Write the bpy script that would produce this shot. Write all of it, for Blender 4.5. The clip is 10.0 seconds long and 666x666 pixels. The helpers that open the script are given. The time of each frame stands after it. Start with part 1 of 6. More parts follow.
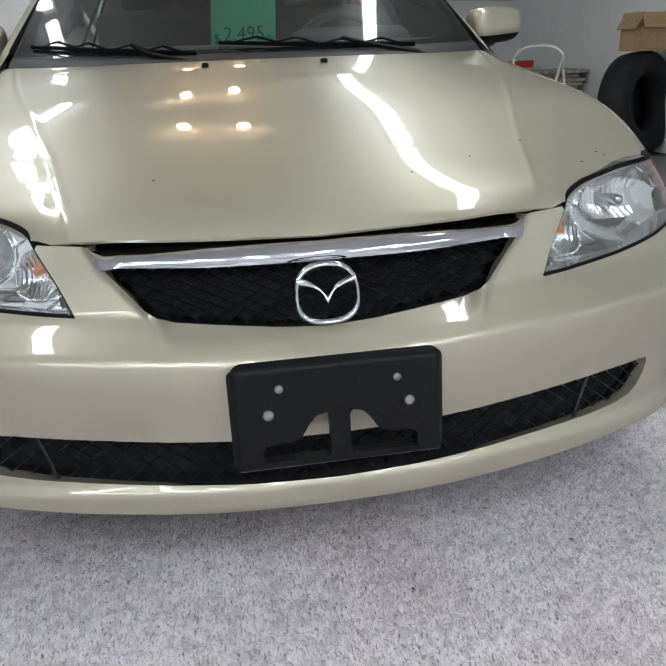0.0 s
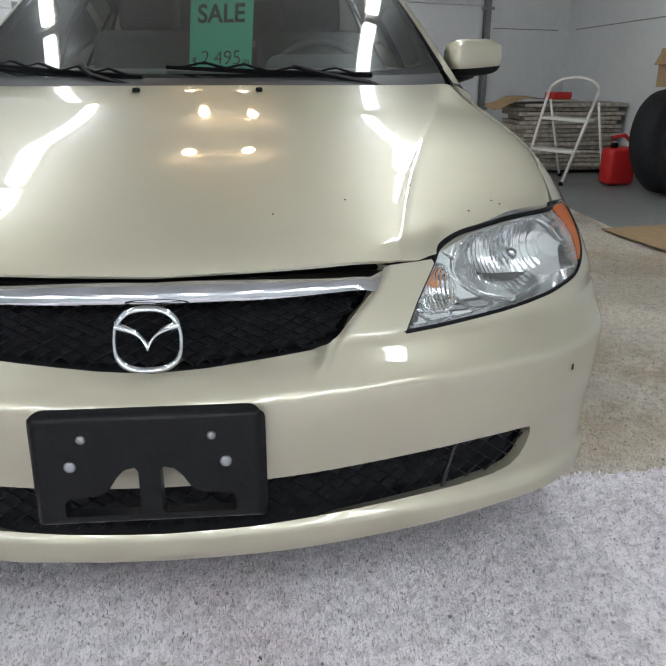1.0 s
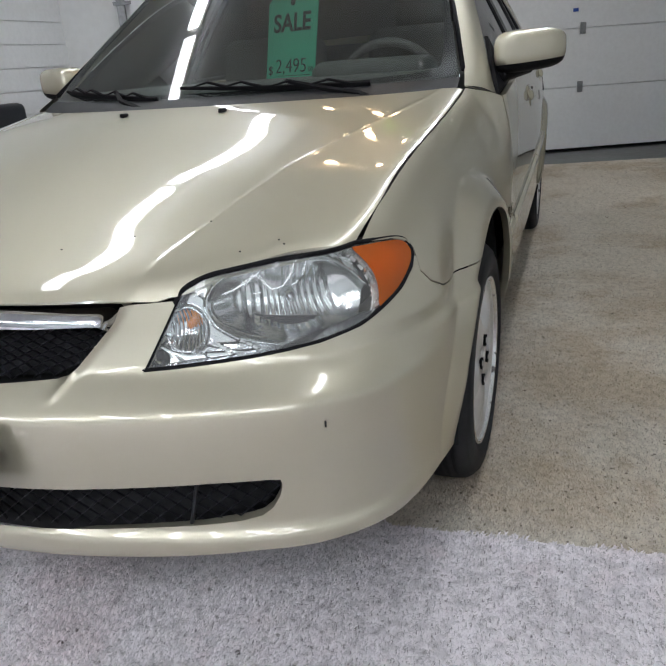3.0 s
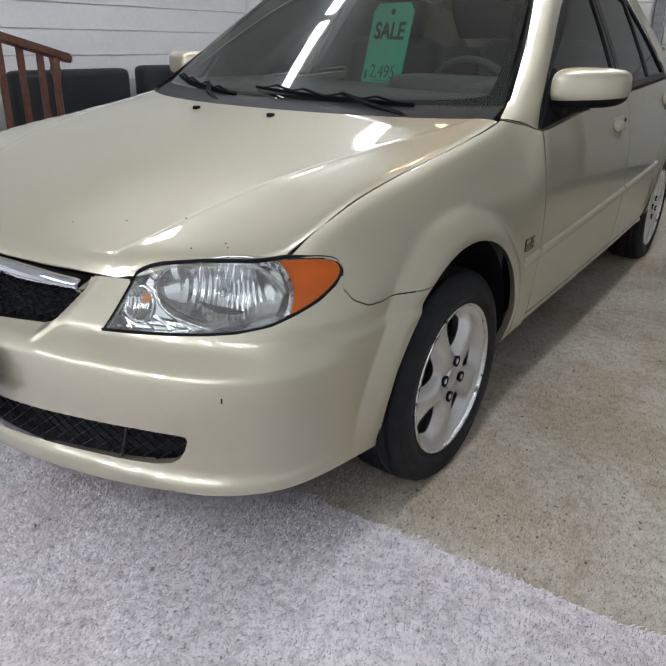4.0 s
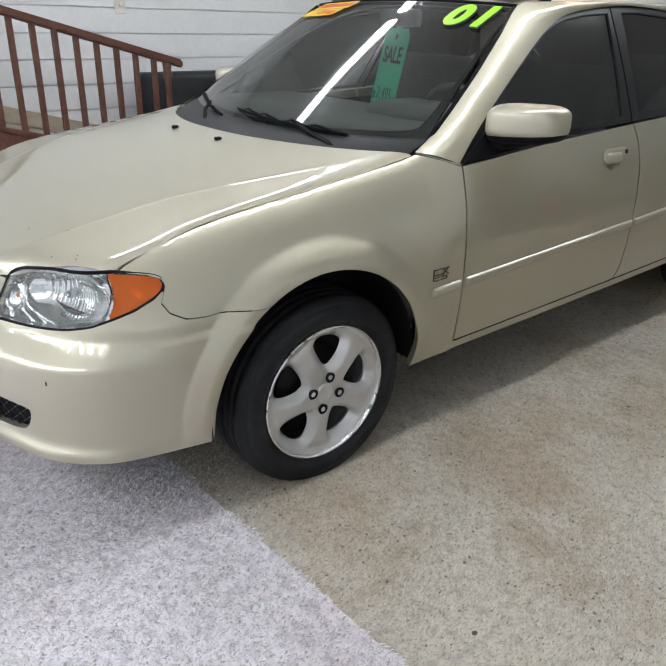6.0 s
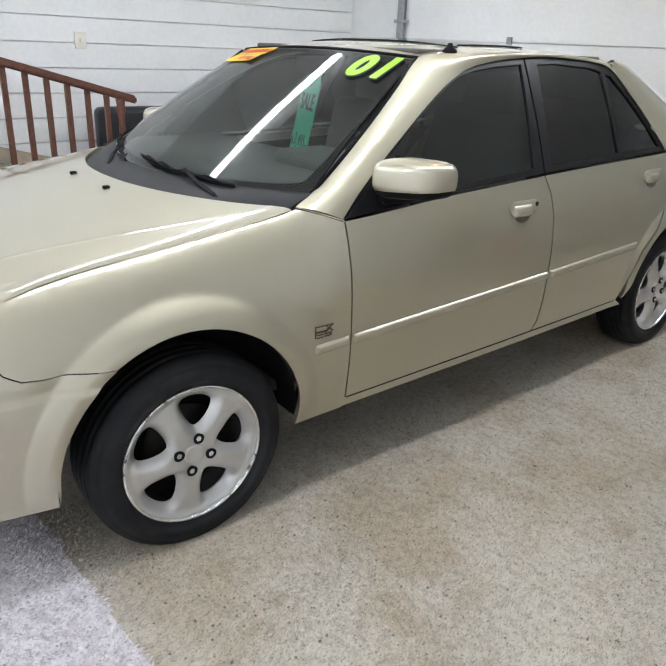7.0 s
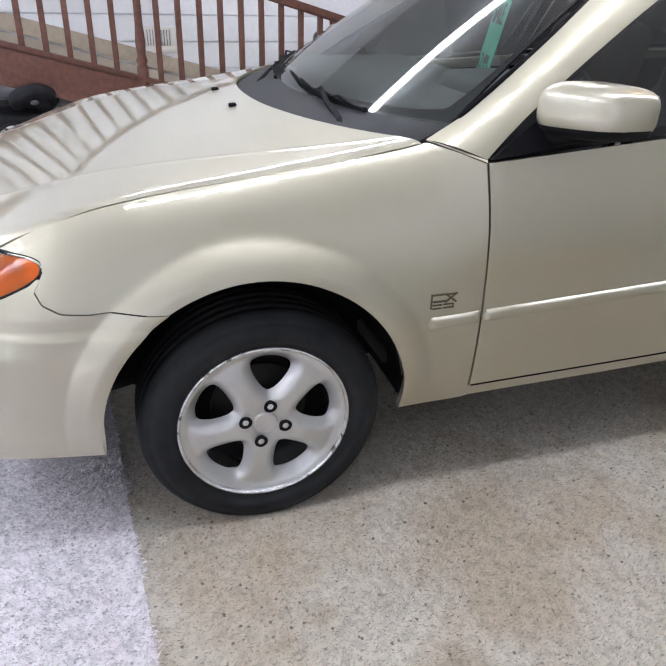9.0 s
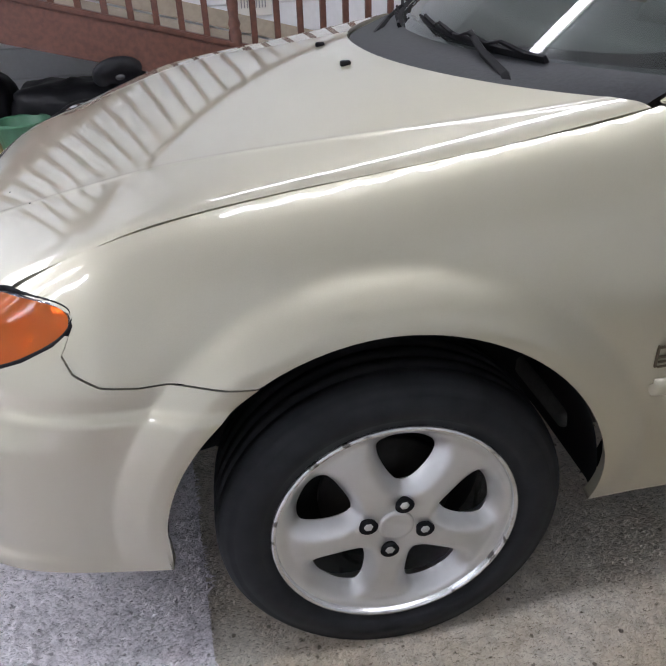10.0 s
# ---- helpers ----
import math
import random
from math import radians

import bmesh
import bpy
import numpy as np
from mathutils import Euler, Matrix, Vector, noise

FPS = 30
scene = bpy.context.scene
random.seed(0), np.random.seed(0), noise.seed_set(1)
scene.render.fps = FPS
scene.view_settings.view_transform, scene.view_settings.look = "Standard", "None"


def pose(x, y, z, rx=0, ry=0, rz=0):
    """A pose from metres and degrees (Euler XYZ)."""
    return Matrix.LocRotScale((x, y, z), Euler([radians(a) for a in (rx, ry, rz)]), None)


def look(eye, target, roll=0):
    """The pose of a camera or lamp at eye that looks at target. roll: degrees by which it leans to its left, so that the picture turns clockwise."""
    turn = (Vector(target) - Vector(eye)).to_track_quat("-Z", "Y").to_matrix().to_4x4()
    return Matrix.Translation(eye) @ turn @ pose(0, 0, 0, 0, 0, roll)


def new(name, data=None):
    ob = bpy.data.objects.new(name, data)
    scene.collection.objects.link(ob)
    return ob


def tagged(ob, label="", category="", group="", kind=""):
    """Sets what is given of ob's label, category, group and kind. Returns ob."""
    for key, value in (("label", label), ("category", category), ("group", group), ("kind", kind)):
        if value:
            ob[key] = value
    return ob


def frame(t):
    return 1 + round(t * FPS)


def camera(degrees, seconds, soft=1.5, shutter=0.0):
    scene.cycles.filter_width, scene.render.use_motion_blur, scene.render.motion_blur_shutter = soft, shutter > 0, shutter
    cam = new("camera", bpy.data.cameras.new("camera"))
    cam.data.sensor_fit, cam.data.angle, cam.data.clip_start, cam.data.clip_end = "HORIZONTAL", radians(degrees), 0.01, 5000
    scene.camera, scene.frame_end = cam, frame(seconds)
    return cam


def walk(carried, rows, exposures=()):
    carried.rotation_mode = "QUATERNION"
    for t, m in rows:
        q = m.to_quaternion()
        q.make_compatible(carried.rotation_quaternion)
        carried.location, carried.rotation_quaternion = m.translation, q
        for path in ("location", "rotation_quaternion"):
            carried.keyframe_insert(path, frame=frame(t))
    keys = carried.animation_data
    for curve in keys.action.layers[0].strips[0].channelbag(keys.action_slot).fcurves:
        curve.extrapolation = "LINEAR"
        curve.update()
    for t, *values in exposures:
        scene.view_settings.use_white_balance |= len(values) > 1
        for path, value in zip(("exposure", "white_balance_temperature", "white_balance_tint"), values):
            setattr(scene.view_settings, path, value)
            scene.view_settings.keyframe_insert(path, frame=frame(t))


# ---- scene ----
cam = camera(51.8, 10.0)
PATH = [
    (0, (-0.144, 0.108, 0.929), (0.141, 1.936, 0.169), -2.2),
    (0.5, (0.006, 0.1, 0.931), (0.178, 1.956, 0.208), -2.0),
    (1, (0.189, 0.154, 0.944), (0.337, 2.019, 0.237), -0.1),
    (1.5, (0.372, 0.183, 0.955), (0.248, 2.064, 0.287), -1.3),
    (2, (0.571, 0.212, 0.973), (0.283, 2.069, 0.29), -1.2),
    (2.5, (0.78, 0.28, 0.988), (0.363, 2.094, 0.258), -2.4),
    (2.7, (0.884, 0.293, 0.994), (0.372, 2.083, 0.261), -3.1),
    (3.8, (1.376, 0.315, 1.093), (0.415, 1.884, 0.309), -1.2),
    (4, (1.488, 0.35, 1.123), (0.459, 1.87, 0.329), 1.4),
    (4.5, (1.686, 0.448, 1.189), (0.545, 1.931, 0.482), -1.1),
    (5, (1.905, 0.515, 1.243), (0.592, 1.816, 0.479), 0.9),
    (5.2, (1.992, 0.547, 1.267), (0.626, 1.783, 0.488), 0.2),
    (6.3, (2.222, 0.887, 1.284), (0.820, 2.042, 0.445), 2.1),
    (6.5, (2.255, 0.939, 1.307), (0.856, 2.103, 0.478), 2.8),
    (7, (2.33, 1.139, 1.349), (0.908, 2.318, 0.583), 2.4),
    (7.5, (2.286, 1.361, 1.322), (0.926, 2.616, 0.564), 4.6),
    (8, (2.331, 1.518, 1.318), (0.954, 2.739, 0.534), 2.0),
    (8.5, (2.343, 1.581, 1.291), (0.78, 2.447, 0.394), 3.8),
    (9, (2.166, 1.605, 1.25), (0.492, 2.179, 0.319), 1.8),
    (9.5, (1.9, 1.607, 1.224), (0.205, 2.082, 0.273), 1.0),
    (10, (1.626, 1.667, 1.14), (-0.078, 1.962, 0.134), -2.4),
]
walk(cam, [(t, look(eye, target, roll)) for t, eye, target, roll in PATH],
     exposures=[(0, 0.26, 6500, 11), (0.5, 0.46, 6500, 11), (1, 0.46, 6500, 10), (1.5, 0.46, 6500, 10), (2, 0.36, 6500, 10), (2.5, 0.30, 6500, 11), (4, 0.46, 6500, 13), (5, 0.46, 6500, 12), (6.5, 0.90, 6500, 12), (7.5, 1.02, 6500, 11), (8, 0.98, 6420, 12), (8.5, 1.14, 6280, 15), (9, 1.10, 6240, 18), (10, 0.74, 6300, 18)])

# ---- world and lights ----
world = bpy.data.worlds.new("world")
scene.world = world
world.use_nodes = True
world.node_tree.nodes["Background"].inputs["Color"].default_value = (0.02, 0.022, 0.024, 1)
world.node_tree.nodes["Background"].inputs["Strength"].default_value = 0.3
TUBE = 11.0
WARM = 22.0


# ---- materials ----
def material(name, color, rough=0.5, metal=0.0, coat=0.0, grain=0.0, scale=40.0, bump=0.0, color2=None, stain=0.0, stain_scale=2.0, spec=0.5, bump_scale=None, alpha=1.0):
    """A principled material with fine grain, broad stains and bump."""
    m = bpy.data.materials.new(name)
    m.use_nodes = True
    nt = m.node_tree
    p = nt.nodes["Principled BSDF"]
    p.inputs["Base Color"].default_value = (*color, 1)
    p.inputs["Roughness"].default_value = rough
    p.inputs["Metallic"].default_value = metal
    p.inputs["Coat Weight"].default_value = coat
    p.inputs["Coat Roughness"].default_value = 0.03
    p.inputs["Specular IOR Level"].default_value = spec
    tc = nt.nodes.new("ShaderNodeTexCoord")
    out = None
    if grain or stain or color2:
        fine = nt.nodes.new("ShaderNodeTexNoise")
        fine.inputs["Scale"].default_value = scale
        fine.inputs["Detail"].default_value = 4
        nt.links.new(tc.outputs["Object"], fine.inputs["Vector"])
        mix = nt.nodes.new("ShaderNodeMix")
        mix.data_type = "RGBA"
        c2 = color2 or tuple(c * (1 - grain) for c in color)
        mix.inputs[6].default_value = (*c2, 1)
        mix.inputs[7].default_value = (*color, 1)
        ramp = nt.nodes.new("ShaderNodeMapRange")
        ramp.inputs["From Min"].default_value = 0.35
        ramp.inputs["From Max"].default_value = 0.62
        nt.links.new(fine.outputs["Fac"], ramp.inputs["Value"])
        nt.links.new(ramp.outputs["Result"], mix.inputs[0])
        out = mix.outputs[2]
        if stain:
            broad = nt.nodes.new("ShaderNodeTexNoise")
            broad.inputs["Scale"].default_value = stain_scale
            broad.inputs["Detail"].default_value = 5
            broad.inputs["Roughness"].default_value = 0.65
            nt.links.new(tc.outputs["Object"], broad.inputs["Vector"])
            r2 = nt.nodes.new("ShaderNodeMapRange")
            r2.inputs["From Min"].default_value = 0.42
            r2.inputs["From Max"].default_value = 0.7
            r2.inputs["To Max"].default_value = stain
            nt.links.new(broad.outputs["Fac"], r2.inputs["Value"])
            mix2 = nt.nodes.new("ShaderNodeMix")
            mix2.data_type = "RGBA"
            mix2.blend_type = "MULTIPLY"
            mix2.inputs[7].default_value = (0.5, 0.43, 0.36, 1)
            nt.links.new(r2.outputs["Result"], mix2.inputs[0])
            nt.links.new(out, mix2.inputs[6])
            out = mix2.outputs[2]
        nt.links.new(out, p.inputs["Base Color"])
    if bump:
        nb = nt.nodes.new("ShaderNodeTexNoise")
        nb.inputs["Scale"].default_value = bump_scale or scale
        nb.inputs["Detail"].default_value = 3
        nt.links.new(tc.outputs["Object"], nb.inputs["Vector"])
        bm = nt.nodes.new("ShaderNodeBump")
        bm.inputs["Strength"].default_value = bump
        bm.inputs["Distance"].default_value = 0.01
        nt.links.new(nb.outputs["Fac"], bm.inputs["Height"])
        nt.links.new(bm.outputs["Normal"], p.inputs["Normal"])
    return m


def glass_material(name, tint, gloss=0.02, ior=1.5):
    """Thin pane: tinted see-through with a sharp reflection by Fresnel."""
    m = bpy.data.materials.new(name)
    m.use_nodes = True
    nt = m.node_tree
    nt.nodes.remove(nt.nodes["Principled BSDF"])
    t = nt.nodes.new("ShaderNodeBsdfTransparent")
    t.inputs["Color"].default_value = (*tint, 1)
    g = nt.nodes.new("ShaderNodeBsdfGlossy")
    g.inputs["Roughness"].default_value = gloss
    f = nt.nodes.new("ShaderNodeFresnel")
    f.inputs["IOR"].default_value = ior
    mx = nt.nodes.new("ShaderNodeMixShader")
    nt.links.new(f.outputs["Fac"], mx.inputs["Fac"])
    nt.links.new(t.outputs[0], mx.inputs[1])
    nt.links.new(g.outputs[0], mx.inputs[2])
    nt.links.new(mx.outputs[0], nt.nodes["Material Output"].inputs["Surface"])
    return m


def carpet_material(name, light, dark, stain, amount):
    """Looped pile: pale tufts with dark roots, blotchy soiling and scattered specks."""
    m = bpy.data.materials.new(name)
    m.use_nodes = True
    nt = m.node_tree
    p = nt.nodes["Principled BSDF"]
    p.inputs["Roughness"].default_value = 1.0
    p.inputs["Specular IOR Level"].default_value = 0.05
    tc = nt.nodes.new("ShaderNodeTexCoord")

    def noise_node(scale, detail, rough=0.55, kind="ShaderNodeTexNoise"):
        n = nt.nodes.new(kind)
        n.inputs["Scale"].default_value = scale
        n.inputs["Detail"].default_value = detail
        n.inputs["Roughness"].default_value = rough
        nt.links.new(tc.outputs["Object"], n.inputs["Vector"])
        return n.outputs["Fac"]

    def ramp(src, a, z, lo=0.0, hi=1.0):
        n = nt.nodes.new("ShaderNodeMapRange")
        n.interpolation_type = "SMOOTHSTEP"
        for key, v in (("From Min", a), ("From Max", z), ("To Min", lo), ("To Max", hi)):
            n.inputs[key].default_value = v
        nt.links.new(src, n.inputs["Value"])
        return n.outputs["Result"]

    def mix(fac, a, z, blend="MIX"):
        n = nt.nodes.new("ShaderNodeMix")
        n.data_type, n.blend_type = "RGBA", blend
        nt.links.new(fac, n.inputs[0])
        for slot, v in ((6, a), (7, z)):
            if isinstance(v, tuple):
                n.inputs[slot].default_value = (*v, 1)
            else:
                nt.links.new(v, n.inputs[slot])
        return n.outputs[2]
    def strokes(angle, sx_, sy_):
        mp = nt.nodes.new("ShaderNodeMapping")
        mp.inputs["Rotation"].default_value = (0, 0, angle)
        mp.inputs["Scale"].default_value = (sx_, sy_, 1)
        nt.links.new(tc.outputs["Object"], mp.inputs["Vector"])
        n = nt.nodes.new("ShaderNodeTexNoise")
        n.inputs["Scale"].default_value = 1.0
        n.inputs["Detail"].default_value = 3
        n.inputs["Roughness"].default_value = 0.6
        nt.links.new(mp.outputs["Vector"], n.inputs["Vector"])
        return n.outputs["Fac"]

    def both_of(op, a, z):
        n = nt.nodes.new("ShaderNodeMath")
        n.operation = op
        nt.links.new(a, n.inputs[0])
        nt.links.new(z, n.inputs[1])
        return n.outputs["Value"]
    pile = both_of("MINIMUM", strokes(0.5, 210, 75), strokes(-0.9, 190, 70))
    tone = noise_node(38, 4, 0.6)
    col = mix(ramp(pile, 0.25, 0.44), dark, light)
    col = mix(ramp(tone, 0.42, 0.66, 0.0, 0.26), col, dark)
    broad = noise_node(1.3, 6, 0.62)
    col = mix(ramp(broad, 0.46, 0.62, 0, amount), col, stain, "MULTIPLY")
    mid = noise_node(6.5, 4, 0.6)
    col = mix(ramp(mid, 0.55, 0.72, 0, 0.55 * amount), col, stain, "MULTIPLY")
    vor = nt.nodes.new("ShaderNodeTexVoronoi")
    vor.inputs["Scale"].default_value = 5.5
    nt.links.new(tc.outputs["Object"], vor.inputs["Vector"])
    col = mix(ramp(vor.outputs["Distance"], 0.030, 0.045, 0.85, 0.0), col, (0.05, 0.035, 0.03))
    crumbs = nt.nodes.new("ShaderNodeTexVoronoi")
    crumbs.inputs["Scale"].default_value = 30.0
    nt.links.new(tc.outputs["Object"], crumbs.inputs["Vector"])
    few = nt.nodes.new("ShaderNodeMath")
    few.operation = "MULTIPLY"
    nt.links.new(ramp(crumbs.outputs["Distance"], 0.09, 0.16, amount, 0.0), few.inputs[0])
    nt.links.new(ramp(noise_node(9.0, 3), 0.38, 0.48), few.inputs[1])
    col = mix(few.outputs["Value"], col, (0.10, 0.08, 0.06))
    # some yarn ends are darker than others
    geo = nt.nodes.new("ShaderNodeNewGeometry")
    col = mix(ramp(geo.outputs["Random Per Island"], 0.0, 0.42, 0.34, 0.0), col, dark)
    nt.links.new(col, p.inputs["Base Color"])
    bm = nt.nodes.new("ShaderNodeBump")
    bm.inputs["Strength"].default_value = 0.7
    bm.inputs["Distance"].default_value = 0.006
    nt.links.new(pile, bm.inputs["Height"])
    nt.links.new(bm.outputs["Normal"], p.inputs["Normal"])
    return m


def hazed(m, amount, color=(0.8, 0.8, 0.78)):
    """Lay a thin milky haze over a pane."""
    nt = m.node_tree
    out = nt.nodes["Material Output"]
    src = out.inputs["Surface"].links[0].from_socket
    df = nt.nodes.new("ShaderNodeBsdfDiffuse")
    df.inputs["Color"].default_value = (*color, 1)
    mx = nt.nodes.new("ShaderNodeMixShader")
    mx.inputs["Fac"].default_value = amount
    nt.links.new(src, mx.inputs[1])
    nt.links.new(df.outputs[0], mx.inputs[2])
    nt.links.new(mx.outputs[0], out.inputs["Surface"])
    return m


def lamp_material(name, color, strength):
    m = bpy.data.materials.new(name)
    m.use_nodes = True
    p = m.node_tree.nodes["Principled BSDF"]
    p.inputs["Base Color"].default_value = (*color, 1)
    p.inputs["Emission Color"].default_value = (*color, 1)
    p.inputs["Emission Strength"].default_value = strength
    return m


PAINT = material("champagne_paint", (0.490, 0.458, 0.346), rough=0.43, metal=0.68, coat=1.0, grain=0.05, scale=900)
PAINT.node_tree.nodes["Principled BSDF"].inputs["Coat IOR"].default_value = 1.8
BLACK = material("black_plastic", (0.012, 0.012, 0.0135), rough=0.5, spec=0.06, grain=0.25, scale=300, bump=0.05)
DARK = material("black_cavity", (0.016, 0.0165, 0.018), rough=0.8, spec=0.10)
RUBBER = material("tyre_rubber", (0.019, 0.020, 0.023), rough=0.62, spec=0.22, grain=0.3, scale=25, bump=0.05)
ALLOY = material("alloy", (0.66, 0.655, 0.645), rough=0.34, metal=0.72, grain=0.05, scale=30)
ALLOYLIP = material("scuffed_alloy", (0.74, 0.74, 0.74), rough=0.26, metal=0.8, color2=(0.16, 0.15, 0.14), scale=34, bump=0.1)
for nd in ALLOYLIP.node_tree.nodes:
    if nd.type == "MAP_RANGE":
        nd.inputs["From Min"].default_value, nd.inputs["From Max"].default_value = 0.34, 0.42
CHROME = material("chrome", (0.56, 0.57, 0.59), rough=0.06, metal=1.0)
COWL = material("weathered_cowl", (0.017, 0.018, 0.021), rough=0.55, spec=0.35, grain=0.3, scale=120, bump=0.06)
FRIT = material("black_frit", (0.004, 0.004, 0.005), rough=0.5, spec=0.03)
TRIMBLK = material("window_trim", (0.010, 0.0105, 0.012), rough=0.35, spec=0.3, grain=0.1, scale=200)
# windshield haze paints in a pale reflection of walls and ceiling
WSGLASS = hazed(glass_material("windshield_glass", (0.56, 0.66, 0.62), ior=1.66), 0.012)
TINT = glass_material("tinted_glass", (0.095, 0.135, 0.165), ior=2.15)
LENS = hazed(glass_material("clear_lens", (0.93, 0.95, 0.94), gloss=0.03), 0.11)
AMBER = hazed(glass_material("amber_lens", (0.95, 0.30, 0.05), gloss=0.05), 0.42, (0.72, 0.19, 0.04))
AMBERGLASS = material("amber_bulb", (0.75, 0.22, 0.03), rough=0.15, coat=1.0)
REFLECTOR = material("reflector", (0.80, 0.82, 0.82), rough=0.13, metal=1.0, bump=0.05, scale=60)
PLATE = material("plate_holder_plastic", (0.009, 0.0095, 0.0105), spec=0.14, rough=0.36, grain=0.3, scale=120, bump=0.06)
CABIN = material("cabin_fabric", (0.115, 0.112, 0.10), rough=0.9, grain=0.2, scale=150)
DASH = material("dash_vinyl", (0.10, 0.10, 0.093), rough=0.6, grain=0.2, scale=250, bump=0.1)
SIGN = material("sale_card", (0.07, 0.52, 0.33), rough=0.6, grain=0.05, scale=80)
INK = material("sign_ink", (0.012, 0.02, 0.02), rough=0.6)
LIME = material("lime_sticker", (0.35, 0.85, 0.01), rough=0.4)
YELLOW = material("yellow_sticker", (0.9, 0.6, 0.02), rough=0.4)
RED = material("red_print", (0.7, 0.06, 0.02), rough=0.4)
WALL = material("white_wall", (0.79, 0.81, 0.82), rough=0.65, grain=0.04, scale=14, stain=0.08, stain_scale=1.2)
SIDING = material("white_siding", (0.79, 0.81, 0.83), rough=0.5, grain=0.04, scale=30, stain=0.06)
CONCRETE = material("concrete", (0.21, 0.22, 0.22), rough=0.6, grain=0.15, scale=20, stain=0.3, stain_scale=1.5)
CARPET = carpet_material("beige_carpet", (0.72, 0.665, 0.575), (0.15, 0.13, 0.10), (0.74, 0.66, 0.56), 0.75)
CARPET2 = carpet_material("pale_carpet", (1.0, 0.958, 0.985), (0.20, 0.183, 0.192), (0.80, 0.70, 0.70), 0.5)
WOOD = material("stained_wood", (0.115, 0.043, 0.026), rough=0.5, color2=(0.075, 0.028, 0.018), scale=35)
CARD = material("cardboard", (0.42, 0.29, 0.16), rough=0.9, grain=0.15, scale=30)
PAPER = material("stacked_boards", (0.5, 0.46, 0.4), rough=0.9, color2=(0.32, 0.28, 0.23), scale=25)
REDPLASTIC = material("red_plastic", (0.55, 0.02, 0.02), rough=0.35)
WHITEPAINT = material("white_metal", (0.75, 0.73, 0.68), rough=0.4)
GREENPLASTIC = material("green_plastic", (0.03, 0.12, 0.06), rough=0.45, grain=0.15, scale=40)
STRAW = material("straw_foam", (0.55, 0.42, 0.2), rough=0.95, grain=0.2, scale=60, bump=0.3)
BLUELABEL = material("blue_label", (0.03, 0.10, 0.45), rough=0.4)
DISC = material("brake_iron", (0.03, 0.028, 0.026), rough=0.6, metal=0.5, grain=0.3, scale=40)
BEIGE = material("beige_trim", (0.42, 0.36, 0.28), rough=0.8, grain=0.12, scale=30)
STEEL = material("galvanised_steel", (0.33, 0.34, 0.35), rough=0.45, metal=0.8, grain=0.2, scale=30)
BRONZE = material("bronze_badge", (0.13, 0.105, 0.07), rough=0.4, metal=0.7)
BAGPLASTIC = material("bag_plastic", (0.006, 0.006, 0.007), rough=0.34, spec=0.12, bump=0.4, scale=14)
SUNROOF = material("dark_roof_glass", (0.008, 0.009, 0.010), rough=0.06)
LEATHER = material("dark_leather", (0.018, 0.021, 0.026), rough=0.42, spec=0.3, grain=0.2, scale=60, bump=0.1)
LATTICE = material("glossy_black_mesh", (0.012, 0.013, 0.016), rough=0.28)
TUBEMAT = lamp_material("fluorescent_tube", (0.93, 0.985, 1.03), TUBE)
BULB = lamp_material("warm_bulb", (1.0, 0.72, 0.42), WARM)


# ---- mesh helpers ----
def bm_object(name, bm, mat, parent=None, label="", smooth=True):
    me = bpy.data.meshes.new(name)
    bm.normal_update()
    bm.to_mesh(me)
    bm.free()
    return mesh_object(name, me, mat, parent, label, smooth)


def mesh_object(name, me, mat, parent=None, label="", smooth=True):
    me.materials.append(mat)
    if smooth:
        me.polygons.foreach_set("use_smooth", [True] * len(me.polygons))
    ob = new(name, me)
    if parent:
        ob.parent = parent
    if label:
        tagged(ob, label)
    return ob


def part(name, bm, mat, parent, label="", smooth=True):
    return bm_object(name, bm, mat, parent, label, smooth)


def thing(name, label, category, group="", kind=""):
    ob = new(name)
    return tagged(ob, label, category, group, kind)


def box_bm(size, at=(0, 0, 0), bevel=0.0, rot=None, segments=2):
    bm = bmesh.new()
    bmesh.ops.create_cube(bm, size=1)
    bmesh.ops.scale(bm, vec=size, verts=bm.verts)
    if bevel:
        bmesh.ops.bevel(bm, geom=bm.edges[:], offset=bevel, segments=segments, affect="EDGES", profile=0.5)
    m = Matrix.Translation(at) @ (rot.to_4x4() if rot else Matrix())
    bmesh.ops.transform(bm, matrix=m, verts=bm.verts)
    return bm


def join_bm(bms):
    out = bmesh.new()
    for b in bms:
        me = bpy.data.meshes.new("tmp")
        b.to_mesh(me)
        b.free()
        out.from_mesh(me)
        bpy.data.meshes.remove(me)
    return out


def tube_bm(points, radius, sides=10, closed=False, caps=True):
    """A round bar along points."""
    pts = [Vector(p) for p in points]
    n = len(pts)
    bm = bmesh.new()
    rings = []
    up = Vector((0, 0, 1))
    for i, p in enumerate(pts):
        a = pts[(i - 1) % n] if closed or i else pts[i]
        b = pts[(i + 1) % n] if closed or i < n - 1 else pts[i]
        d = (b - a).normalized()
        ref = up if abs(d.dot(up)) < 0.95 else Vector((1, 0, 0))
        u = d.cross(ref).normalized()
        v = d.cross(u)
        r = radius(i / max(1, n - 1)) if callable(radius) else radius
        rings.append([bm.verts.new(p + (u * math.cos(t) + v * math.sin(t)) * r) for t in (2 * math.pi * k / sides for k in range(sides))])
    last = n if closed else n - 1
    for i in range(last):
        a, b = rings[i], rings[(i + 1) % n]
        for k in range(sides):
            bm.faces.new((a[k], a[(k + 1) % sides], b[(k + 1) % sides], b[k]))
    if caps and not closed:
        bm.faces.new(rings[0][::-1])
        bm.faces.new(rings[-1])
    bmesh.ops.recalc_face_normals(bm, faces=bm.faces)
    return bm


